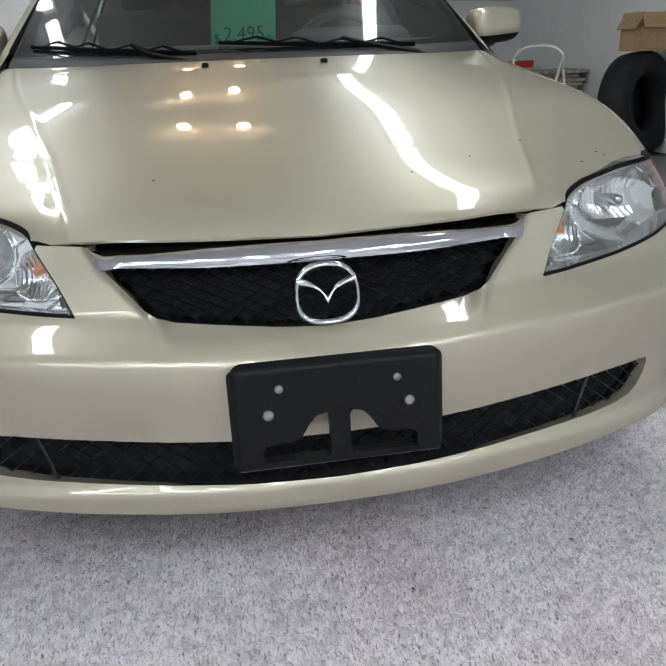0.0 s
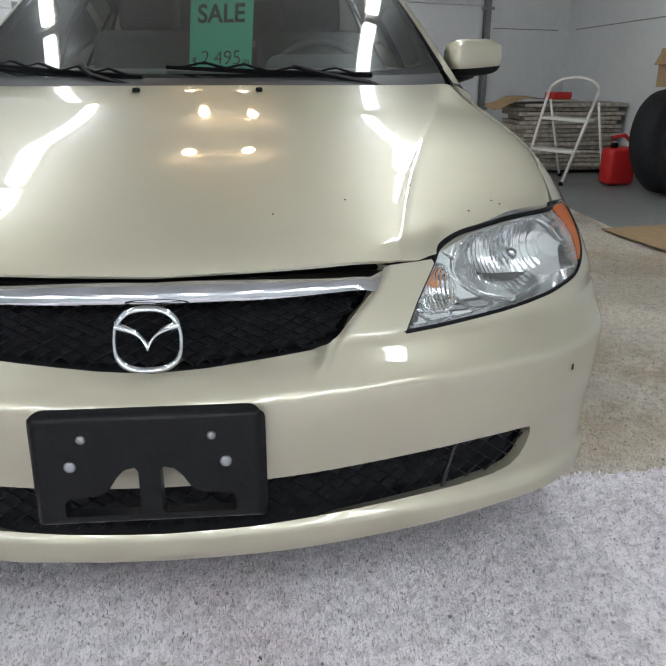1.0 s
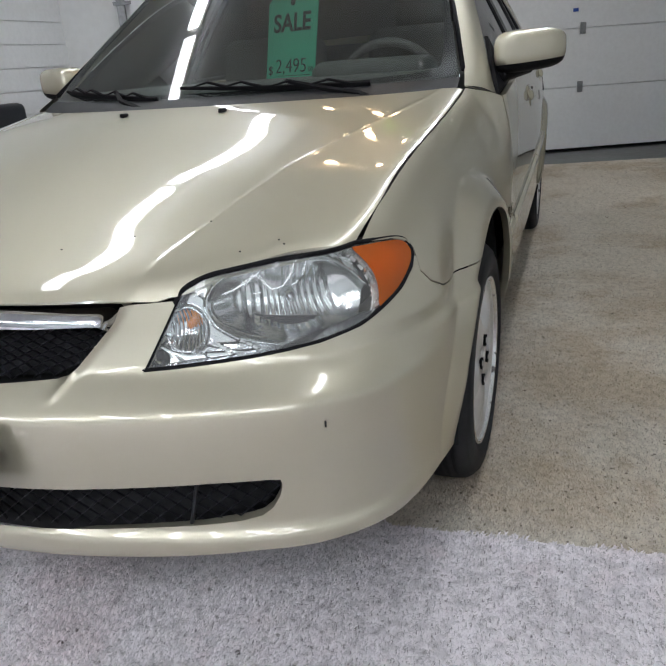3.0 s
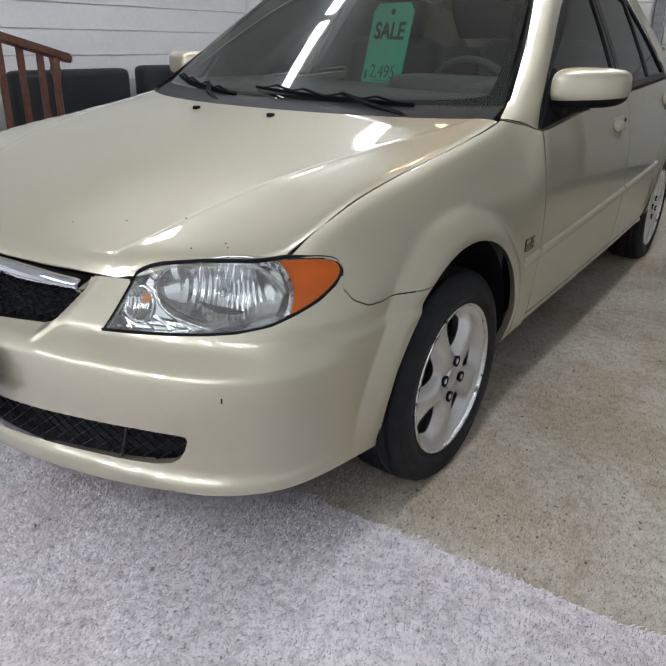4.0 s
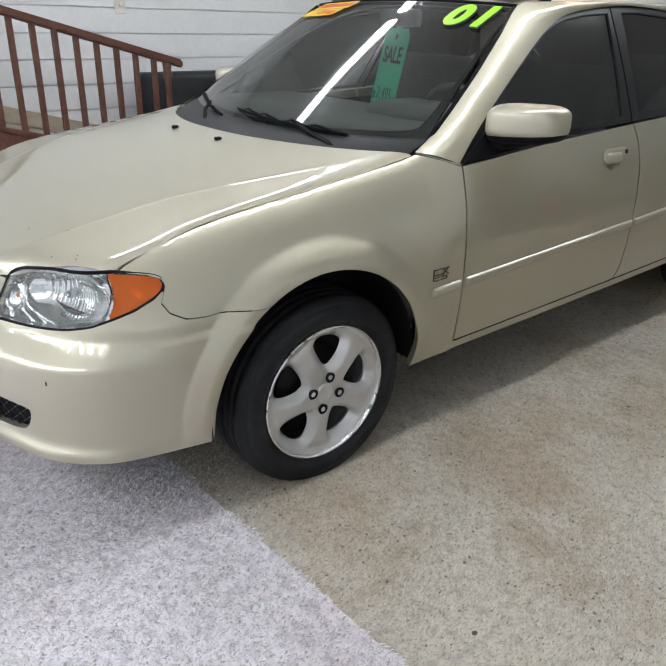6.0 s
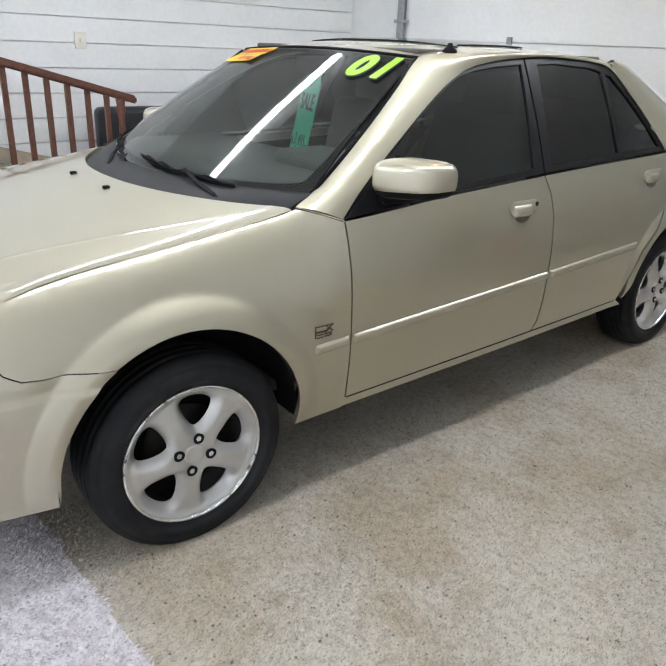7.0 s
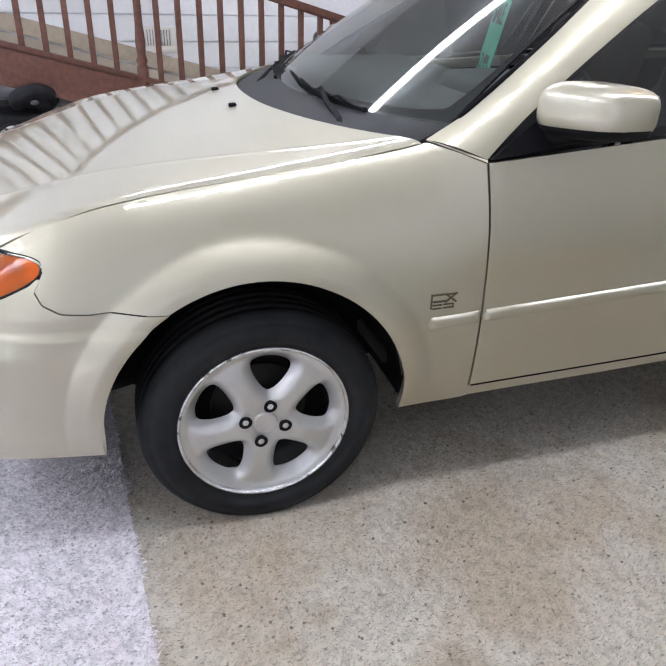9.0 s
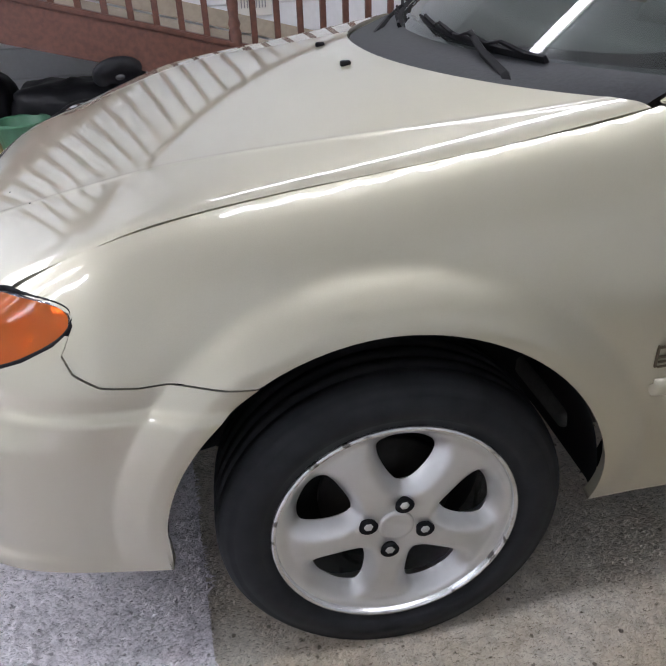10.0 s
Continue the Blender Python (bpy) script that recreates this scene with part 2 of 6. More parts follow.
def lathe_bm(profile, sides=24, axis="z", at=(0, 0, 0), caps=True):
    """Turn (radius, height) pairs round an axis."""
    bm = bmesh.new()
    rings = []
    for r, h in profile:
        ring = []
        for k in range(sides):
            t = 2 * math.pi * k / sides
            c, s = r * math.cos(t), r * math.sin(t)
            v = (c, s, h) if axis == "z" else (h, c, s)
            ring.append(bm.verts.new(Vector(v) + Vector(at)))
        rings.append(ring)
    for a, b in zip(rings, rings[1:]):
        for k in range(sides):
            bm.faces.new((a[k], a[(k + 1) % sides], b[(k + 1) % sides], b[k]))
    if caps and profile[0][0] > 1e-4:
        bm.faces.new(rings[0][::-1])
    if caps and profile[-1][0] > 1e-4:
        bm.faces.new(rings[-1])
    bmesh.ops.remove_doubles(bm, verts=bm.verts, dist=1e-5)
    bmesh.ops.recalc_face_normals(bm, faces=bm.faces)
    return bm


def spline(pts, n=8):
    """Catmull-Rom curve through pts."""
    p = np.array(pts, float)
    out = []
    for i in range(len(p) - 1):
        p0, p1, p2, p3 = p[max(i - 1, 0)], p[i], p[i + 1], p[min(i + 2, len(p) - 1)]
        for k in range(n):
            t = k / n
            out.append(0.5 * (2 * p1 + (p2 - p0) * t + (2 * p0 - 5 * p1 + 4 * p2 - p3) * t * t + (3 * p1 - p0 - 3 * p2 + p3) * t ** 3))
    out.append(p[-1])
    return np.array(out)


def cub(xs, ys, x):
    """Monotone cubic interpolation with flat ends held."""
    xs, ys, x = np.array(xs, float), np.array(ys, float), np.asarray(x, float)
    h = np.diff(xs)
    d = np.diff(ys) / h
    m = np.zeros(len(xs))
    for i in range(1, len(xs) - 1):
        if d[i - 1] * d[i] > 0:
            w1, w2 = 2 * h[i] + h[i - 1], h[i] + 2 * h[i - 1]
            m[i] = (w1 + w2) / (w1 / d[i - 1] + w2 / d[i])
    m[0], m[-1] = d[0], d[-1]
    xc = np.clip(x, xs[0], xs[-1])
    i = np.clip(np.searchsorted(xs, xc, side="right") - 1, 0, len(h) - 1)
    t = (xc - xs[i]) / h[i]
    return ((2 * t ** 3 - 3 * t ** 2 + 1) * ys[i] + (t ** 3 - 2 * t ** 2 + t) * h[i] * m[i]
            + (-2 * t ** 3 + 3 * t ** 2) * ys[i + 1] + (t ** 3 - t ** 2) * h[i] * m[i + 1])


def smoothstep(a, b, x):
    t = np.clip((np.asarray(x, float) - a) / (b - a), 0, 1)
    return t * t * (3 - 2 * t)


def inside(poly, x, y):
    n = len(poly)
    r = np.zeros(x.shape, bool)
    for i in range(n):
        x1, y1 = poly[i]
        x2, y2 = poly[(i + 1) % n]
        if y1 == y2:
            continue
        c = ((y1 > y) != (y2 > y)) & (x < (x2 - x1) * (y - y1) / (y2 - y1) + x1)
        r ^= c
    return r


def nearest(polys, pts):
    best = np.full(len(pts), 1e9)
    out = pts.copy()
    for poly in polys:
        a = np.array(poly)
        b = np.roll(a, -1, axis=0)
        for p, q in zip(a, b):
            d = q - p
            l = d @ d
            if l < 1e-12:
                continue
            t = np.clip(((pts - p) @ d) / l, 0, 1)
            c = p + t[:, None] * d
            e = ((pts - c) ** 2).sum(1)
            w = e < best
            best[w] = e[w]
            out[w] = c[w]
    return out


def sheet(polys, fmap, cell=0.012, thick=0.012, out=(0, 3.0, 0.55)):
    """A curved panel: the outline polys[0] less the holes polys[1:] in a flat (u, v) plane, laid on the surface fmap(u, v),
    with its edge turned in by thick. Its outside faces away from the point out."""
    polys = [np.array(p, float) for p in polys]
    lo, hi = polys[0].min(0) - cell, polys[0].max(0) + cell
    nu, nv = [int(math.ceil(v / cell)) + 1 for v in (hi - lo)]
    us, vs = np.linspace(lo[0], hi[0], nu), np.linspace(lo[1], hi[1], nv)
    gu, gv = np.meshgrid(us, vs, indexing="ij")
    cu, cv = (gu[:-1, :-1] + gu[1:, 1:]) / 2, (gv[:-1, :-1] + gv[1:, 1:]) / 2
    keep = inside(polys[0], cu, cv)
    for h in polys[1:]:
        keep &= ~inside(h, cu, cv)
    count = np.zeros(gu.shape, int)
    for di in (0, 1):
        for dj in (0, 1):
            count[di:di + nu - 1, dj:dj + nv - 1] += keep
    used = count > 0
    # cells at the rim of the grid never count four
    edge = used & (count < 4)
    index = -np.ones(gu.shape, int)
    index[used] = np.arange(used.sum())
    uv = np.stack([gu[used], gv[used]], 1)
    em = edge[used]
    uv[em] = nearest(polys, uv[em])
    ids = np.nonzero(em)[0]
    for poly in polys:
        for i, c in enumerate(poly):
            a, b = poly[i - 1] - c, poly[(i + 1) % len(poly)] - c
            la, lb = np.linalg.norm(a), np.linalg.norm(b)
            if la * lb > 0 and a @ b / (la * lb) > -0.8 and len(ids):
                d = ((uv[ids] - c) ** 2).sum(1)
                if d.min() < (1.2 * cell) ** 2:
                    uv[ids[d.argmin()]] = c
    ii, jj = np.nonzero(keep)
    quads = np.stack([index[ii, jj], index[ii + 1, jj], index[ii + 1, jj + 1], index[ii, jj + 1]], 1)
    pos = np.array(fmap(uv[:, 0], uv[:, 1])).T
    e = 1e-3
    du = np.array(fmap(uv[:, 0] + e, uv[:, 1])).T - np.array(fmap(uv[:, 0] - e, uv[:, 1])).T
    dv = np.array(fmap(uv[:, 0], uv[:, 1] + e)).T - np.array(fmap(uv[:, 0], uv[:, 1] - e)).T
    nor = np.cross(du, dv)
    nor /= np.linalg.norm(nor, axis=1)[:, None] + 1e-12
    if ((pos - np.array(out)) * nor).sum(1).mean() < 0:
        nor = -nor
        quads = quads[:, ::-1]
    faces = quads.tolist()
    verts = pos
    if thick:
        seen = {}
        for q in faces:
            for a, b in zip(q, q[1:] + q[:1]):
                seen[(a, b)] = 1
        rim = [(a, b) for a, b in seen if (b, a) not in seen]
        top, low = {}, {}
        base = len(verts)
        extra = []
        for a, b in rim:
            for v in (a, b):
                if v not in top:
                    top[v] = base + len(extra)
                    extra.append(pos[v])
                    low[v] = base + len(extra)
                    extra.append(pos[v] - nor[v] * thick)
        for a, b in rim:
            faces.append([b, a, low[a], low[b]][::1])
            faces[-1] = [top[a], low[a], low[b], top[b]][::-1]
        verts = np.concatenate([pos, np.array(extra)]) if extra else pos
    me = bpy.data.meshes.new("sheet")
    me.from_pydata(verts.tolist(), [], faces)
    me.update()
    return me


def flip_mesh(me):
    """The mirror image across the car's middle plane."""
    m2 = me.copy()
    m2.transform(Matrix.Diagonal((-1, 1, 1, 1)))
    m2.flip_normals()
    return m2


def both(name, me, mat, parent, label=""):
    """A panel on the car's left, and its mirror image on the right."""
    r = flip_mesh(me)
    return mesh_object(name, me, mat, parent, label), mesh_object(name, r, mat, parent, label)

# ==== BUILD ====
# ---- room ----
BACK_A, BACK_B = Vector((-3.5, 6.05, 0)), Vector((3.7, 8.82, 0))
CEIL = 2.7


def wall_between(name, a, b, h, mat, thick=0.12, z=0.0, out=None):
    a, b = Vector(a), Vector(b)
    d = b - a
    n = Vector((d.y, -d.x, 0)).normalized() * thick
    bm = bmesh.new()
    base = [a, b, b + n, a + n]
    lo = [bm.verts.new((p.x, p.y, z)) for p in base]
    hi = [bm.verts.new((p.x, p.y, z + h)) for p in base]
    bm.faces.new(lo[::-1])
    bm.faces.new(hi)
    for i in range(4):
        bm.faces.new((lo[i], lo[(i + 1) % 4], hi[(i + 1) % 4], hi[i]))
    bmesh.ops.recalc_face_normals(bm, faces=bm.faces)
    return tagged(bm_object(name, bm, mat, smooth=False), kind="structure")


def setting(ob, label, category):
    return tagged(ob, label, category, kind="structure")


floor = setting(bm_object("floor", box_bm((9.4, 14.4, 0.1), (0.1, 2.8, -0.062)), CONCRETE, smooth=False), "grey painted concrete garage floor", "floor")
ceiling = setting(bm_object("ceiling", box_bm((9.4, 14.4, 0.1), (0.1, 2.8, CEIL + 0.05)), WALL, smooth=False), "plain white garage ceiling", "ceiling")
setting(wall_between("wall_east", (3.7, -3.8, 0), (3.7, 8.82, 0), CEIL, WALL, 0.12), "smooth white panelled wall with a thin joint", "wall")
setting(wall_between("wall_south", (-4.0, -3.8, 0), (3.7, -3.8, 0), CEIL, WALL, 0.12), "plain white wall", "wall")
wall_w = setting(wall_between("wall_west", (-3.5, 6.05, 0), (-3.5, -3.8, 0), CEIL, WALL, 0.12), "white wall clad in wide horizontal boards", "wall")
wall_n = setting(wall_between("wall_north", BACK_B, BACK_A, CEIL, WALL, 0.12), "white wall with sectional garage doors", "wall")

# ---- siding boards on the west wall ----
for k in range(15):
    z0 = 0.015 + k * 0.1855
    bm = box_bm((0.018, 9.8, 0.1795), (-3.485, 1.12, z0 + 0.09), 0.003)
    mesh = bm_object("siding_board", bm, SIDING, wall_w, smooth=False)


# ---- carpets ----
def carpet_mesh(poly, z, cell, amp):
    def f(u, v):
        return u, v, z + amp * (np.sin(u * 91 + np.sin(v * 57)) * np.sin(v * 83 + 2 * np.sin(u * 39)) + np.sin(u * 13.1 + v * 7) * 0.8)
    return sheet([poly], f, cell, 0.012, (0, 0, -5))


JA, JB = 1.50, 0.055
rear_carpet = [(-2.3, JA + JB * -2.3), (2.36, JA + JB * 2.36), (2.36, 7.25), (-2.3, 6.1)]
front_carpet = [(-2.4, -3.0), (3.0, -3.0), (3.0, JA + JB * 3.0 + 0.02), (-2.4, JA + JB * -2.4 + 0.02)]
c1 = setting(mesh_object("carpet_rear", carpet_mesh(rear_carpet, 0.0, 0.03, 0.0008), CARPET), "soiled beige low-pile carpet", "carpet")
c2 = setting(mesh_object("carpet_front", carpet_mesh(front_carpet, 0.006, 0.03, 0.0008), CARPET2), "pale mauve-grey low-pile carpet", "carpet")


def pile_tufts(name, x0, x1, y0, y1, z, per_m2, keep, mat, parent, seed, length=0.013, width=0.0036):
    """Leaning yarn ends standing out of a carpet, each a bent tapering blade."""
    rng = np.random.default_rng(seed)
    n = int((x1 - x0) * (y1 - y0) * per_m2)
    x, y = rng.uniform(x0, x1, n), rng.uniform(y0, y1, n)
    ok = keep(x, y)
    x, y = x[ok], y[ok]
    n = len(x)
    # the pile is brushed in slowly changing directions
    turn = rng.normal(0, 1.0, n) + 2.2 * np.sin(x * 2.3 + 1.7 * np.sin(y * 1.9)) + 1.5 * np.sin(y * 3.1 + x)
    l = length * rng.uniform(0.6, 1.25, n)
    up = rng.uniform(0.20, 0.62, n)
    dx, dy = np.cos(turn), np.sin(turn)
    w = width * rng.uniform(0.6, 1.2, n) / 2
    foot = np.stack([x, y, np.full(n, z - 0.001)], 1)
    side = np.stack([-dy * w, dx * w, np.zeros(n)], 1)
    mid = foot + np.stack([dx * l * 0.40, dy * l * 0.40, l * up * 0.75], 1)
    tip = foot + np.stack([dx * l * 0.95, dy * l * 0.95, l * up * 0.70], 1)
    verts = np.stack([foot - side, foot + side, mid + side * 0.9, mid - side * 0.9, tip], 1).reshape(-1, 3)
    k = np.arange(n) * 5
    faces = np.stack([k, k + 1, k + 2, k + 3], 1).tolist() + np.stack([k + 3, k + 2, k + 4], 1).tolist()
    me = bpy.data.meshes.new(name)
    me.from_pydata(verts.tolist(), [], faces)
    me.update()
    return tagged(mesh_object(name, me, mat, parent, smooth=True), kind="stuff")


def seam_y(x):
    """The ragged joint between the two carpets."""
    return JA + JB * x + 0.02 + 0.006 * np.sin(x * 23) + 0.004 * np.sin(x * 61 + 1)


sparse = np.random.default_rng(9)
pile_tufts("pile", -1.6, 2.9, 0.25, 1.72, 0.006, 42000, lambda x, y: (y < seam_y(x)) & (sparse.uniform(0, 1, len(x)) < np.clip((y - 0.25) / 0.5, 0, 1) * np.clip((x + 1.6) / 0.5, 0, 1) * np.clip((2.9 - x) / 0.4, 0, 1)), CARPET2, c2, 3, 0.016, 0.0046)
pile_tufts("pile", 0.45, 2.36, 1.50, 6.6, 0.0, 30000, lambda x, y: (y > seam_y(x)) & (y < 6.1 + 0.247 * (x + 2.3)) & (sparse.uniform(0, 1, len(x)) < np.clip(1.5 - 0.18 * y, 0.45, 1)), CARPET, c1, 4)


# ---- the car's surfaces ----
plan = spline([(-0.4, 1.077), (-0.2, 1.043), (0, 1.034), (0.2, 1.043), (0.4, 1.077), (0.55, 1.118), (0.66, 1.168), (0.745, 1.25), (0.79, 1.36), (0.818, 1.53),
               (0.836, 1.75), (0.847, 2.1), (0.853, 2.5), (0.857, 3.2), (0.855, 3.9), (0.846, 4.4), (0.83, 4.8), (0.79, 5.1),
               (0.70, 5.28), (0.5, 5.37), (0, 5.40)], 60)
plan = plan[120:]
seg = np.linalg.norm(np.diff(plan, axis=0), axis=1)
arc = np.concatenate([[0], np.cumsum(seg)])
tang = np.gradient(plan, arc, axis=0)
tang /= np.linalg.norm(tang, axis=1)[:, None]
kern = np.ones(41) / 41
PN = np.stack([np.convolve(np.pad(c, 20, mode="edge"), kern, "valid") for c in (tang[:, 1], -tang[:, 0])], 1)
PN /= np.linalg.norm(PN, axis=1)[:, None]
FRONT = plan[:, 1] < 1.9


def sx(x):
    """The way along the body's outline to the half width x at the front."""
    return np.sign(x) * np.interp(np.abs(x), plan[FRONT][:, 0], arc[FRONT])


def sy(y):
    """The way along the body's outline to the length y at the side."""
    return np.interp(y, plan[:, 1], arc)


S_A, S_B = float(sx(0.60)), float(sy(1.50))


def gap_z(y):
    """Height of the gap between bonnet and wing."""
    return cub([1.30, 1.356, 1.45, 1.575, 1.72, 1.9, 2.1, 2.31, 2.42], [0.702, 0.7285, 0.768, 0.803, 0.828, 0.851, 0.877, 0.912, 0.965], y)


def gap_x(y):
    return cub([1.30, 1.356, 1.5, 1.8, 2.1, 2.31], [0.665, 0.682, 0.702, 0.713, 0.720, 0.723], y)


def inset(a, z):
    y = np.interp(a, arc, plan[:, 1])
    xp = np.interp(a, arc, plan[:, 0])
    rise = cub([0, 0.1, 0.3, 0.4, 0.52, 0.65], [0.0, 0.004, 0.012, 0.0155, 0.019, 0.020], xp)
    zf = z - rise * smoothstep(0.42, 0.49, z) * (1 - 0.5 * smoothstep(0.52, 0.56, z) - 0.5 * smoothstep(0.57, 0.62, z))
    front = cub([0.18, 0.215, 0.240, 0.255, 0.275, 0.283, 0.288, 0.296, 0.31, 0.37, 0.43, 0.490, 0.497, 0.504, 0.515, 0.53, 0.545, 0.555, 0.562, 0.58, 0.60, 0.63, 0.668, 0.72, 0.76],
                [0.07, 0.030, 0.006, 0.001, 0.0, 0.0005, 0.003, 0.011, 0.014, 0.013, 0.006, 0.0, 0.0005, 0.005, 0.018, 0.036, 0.055, 0.067, 0.0725, 0.079, 0.085, 0.0925, 0.102, 0.13, 0.17], zf)
    fold = (xp - cub([0.52, 0.534, 0.551, 0.595, 0.633, 0.668], [0.234, 0.248, 0.264, 0.306, 0.343, 0.366], z)) * 0.75
    beside = smoothstep(0.526, 0.545, z)
    front = front - 0.009 * np.exp(-(fold / 0.007) ** 2) * beside + 0.006 * smoothstep(0.0, -0.020, fold) * beside
    low = cub([0.19, 0.24, 0.30, 0.40, 0.50, 0.62], [0.060, 0.036, 0.020, 0.008, 0.002, 0.0], z) * (0.12 + 0.88 * smoothstep(1.55, 2.15, y))
    gz = gap_z(y)
    q = np.clip((z - 0.60) / (gz - 0.60), 0, 1.05)
    across = np.interp(a, arc, plan[:, 0]) - gap_x(np.clip(y, 1.45, 2.31))
    lean = cub([1.40, 1.50, 1.62, 1.80], [1.25, 1.45, 1.85, 2.15], y)
    sunk = 0.015 * smoothstep(1.45, 1.66, y) * smoothstep(2.36, 2.14, y) * smoothstep(0.50, 0.62, z)
    wing = low + sunk + (across - sunk - 0.006) * q ** lean + 0.006 * np.exp(-np.clip(gz - z, 0, 1) / 0.007)
    door = low + cub([0.55, 0.65, 0.75, 0.85, 0.95, 1.03], [0.0, 0.003, 0.012, 0.027, 0.05, 0.10], z)
    w = smoothstep(S_A, S_B, a)
    v = smoothstep(2.31, 2.47, y)
    d = front * (1 - w) + w * (wing * (1 - v) + door * v)
    for cy in (1.89, 4.50):
        r = np.hypot(y - cy, z - 0.305)
        band = np.clip((0.438 - r) / 0.078, 0, 1) ** 0.85 * smoothstep(0.22, 0.42, z)
        d = d - (0.029 + (sunk if cy < 3 else 0)) * band * (a > S_A) + 0.002 * np.exp(-((r - 0.452) / 0.03) ** 2) * smoothstep(0.45, 0.6, z)
        d = d + 0.012 * np.clip((0.388 - r) / 0.028, 0, 1.2) ** 1.3 * smoothstep(0.25, 0.45, z) * (a > S_A)
    ledge = smoothstep(0.578, 0.560, z) * smoothstep(0.28, 0.52, z) * smoothstep(S_A, S_B, a) * smoothstep(1.72, 1.62, y)
    return d - 0.011 * ledge


def body(s, z):
    """The painted flank, wrapped from the nose round to the tail."""
    s, z = np.asarray(s, float), np.asarray(z, float)
    a = np.abs(s)
    d = inset(a, z)
    x = np.interp(a, arc, plan[:, 0]) - np.interp(a, arc, PN[:, 0]) * d
    y = np.interp(a, arc, plan[:, 1]) - np.interp(a, arc, PN[:, 1]) * d
    return np.sign(s) * x, y, z


def deeper(f, depth):
    def g(s, z):
        s = np.asarray(s, float)
        a = np.abs(s)
        x, y, zz = f(s, z)
        return x - np.sign(s) * np.interp(a, arc, PN[:, 0]) * depth, y - np.interp(a, arc, PN[:, 1]) * depth, zz
    return g


def flank(pts):
    """Outline given by length and height along the side."""
    return np.array([(float(sy(y)), z) for y, z in pts])


def nose(pts):
    """Outline given by half width and height at the front."""
    return np.array([(float(sx(x)), z) for x, z in pts])


def mirrored(right):
    """A closed outline from its half from the middle (first point) to the middle (last point)."""
    r = np.array(right, float)
    l = r[::-1].copy()
    l[:, 0] *= -1
    return np.concatenate([r, l])


def rounded(x0, z0, x1, z1, r, n=5):
    out = []
    for cx, cz, a0 in ((x1 - r, z1 - r, 0), (x0 + r, z1 - r, 90), (x0 + r, z0 + r, 180), (x1 - r, z0 + r, 270)):
        out += [(cx + r * math.cos(radians(a0 + 90 * k / n)), cz + r * math.sin(radians(a0 + 90 * k / n))) for k in range(n + 1)]
    return np.array(out)


def arch(cy, cz, r, a0, a1, n=28):
    return [(cy + r * math.cos(radians(a0 + (a1 - a0) * k / n)), cz + r * math.sin(radians(a0 + (a1 - a0) * k / n))) for k in range(n + 1)]


car = thing("car", "champagne gold four-door saloon with alloy wheels, for sale, parked on carpet", "car")

# headlight outline, from its inner lower corner up, out and back below
hl_out = np.concatenate([
    nose([(0.396, 0.564), (0.424, 0.612), (0.456, 0.665), (0.468, 0.683), (0.486, 0.694), (0.515, 0.7035), (0.55, 0.709), (0.63, 0.718)]),
    flank([(1.205, 0.7235), (1.305, 0.7235), (1.40, 0.7185), (1.440, 0.711), (1.450, 0.699), (1.444, 0.684), (1.420, 0.666), (1.37, 0.643), (1.313, 0.624), (1.262, 0.607), (1.197, 0.5905)]),
    nose([(0.643, 0.583), (0.58, 0.577), (0.50, 0.571), (0.448, 0.567)])])


def fine(poly, n=6):
    p = np.array(poly)
    return spline(np.concatenate([p, p[:1]]), n)[:-1]


# bumper: outer half outline
seam = [(1.449, 0.69), (1.432, 0.655), (1.446, 0.633), (1.482, 0.615), (1.535, 0.609), (1.59, 0.611), (1.697, 0.606)]
open_half = [(0.350, 0.639), (0.320, 0.609), (0.284, 0.573), (0.266, 0.561), (0.243, 0.554), (0.18, 0.549), (0.08, 0.541)]
bump_half = np.concatenate([
    [(0, 0.240)], nose([(0.2, 0.243), (0.4, 0.252), (0.566, 0.262)]), flank([(1.22, 0.263), (1.40, 0.261), (1.50, 0.259), (1.530, 0.2585)]),
    flank([(1.534, 0.30)]), flank(arch(1.89, 0.305, 0.357, 172, 124)), flank(seam[::-1]),
    hl_out[13:], hl_out[:3],
    nose([(0.452, 0.671), (0.41, 0.669), (0.366, 0.667)]), nose(open_half), [(0, 0.537)]])
lg_half = np.concatenate([[(0, 0.290)], nose([(0.14, 0.292), (0.26, 0.296), (0.38, 0.302), (0.48, 0.307), (0.54, 0.313), (0.572, 0.321), (0.590, 0.335), (0.602, 0.356), (0.608, 0.378), (0.605, 0.388)]),
                          nose([(0.585, 0.390), (0.50, 0.389), (0.38, 0.382), (0.25, 0.374), (0.14, 0.369)]), [(0, 0.367)]])
mesh_object("front_bumper", sheet([mirrored(bump_half), mirrored(lg_half)], body, 0.005, 0.02), PAINT, car, "champagne painted bumper with scuffed corner")

# wing
wing_poly = np.concatenate([
    flank([(y + 0.002, z + 0.0025) for y, z in seam]), flank(arch(1.89, 0.305, 0.36, 122, -4)), flank([(2.248, 0.262), (2.436, 0.264), (2.438, 0.30), (2.437, 0.5), (2.432, 0.737), (2.422, 0.878), (2.37, 0.8965)]),
    flank([(y, float(gap_z(y)) - 0.0005) for y in np.linspace(2.31, 1.348, 42)]), flank([(1.375, 0.7205), (1.415, 0.7165), (1.445, 0.7060)])])
both("front_wing", sheet([wing_poly], body, 0.01, 0.02), PAINT, car)

def half_disc(y, z, n=14):
    """The outline of a finger recess below a handle."""
    return flank([(y - 0.052 * math.cos(t), z - 0.018 - 0.036 * math.sin(t)) for t in np.linspace(0, math.pi, n)])


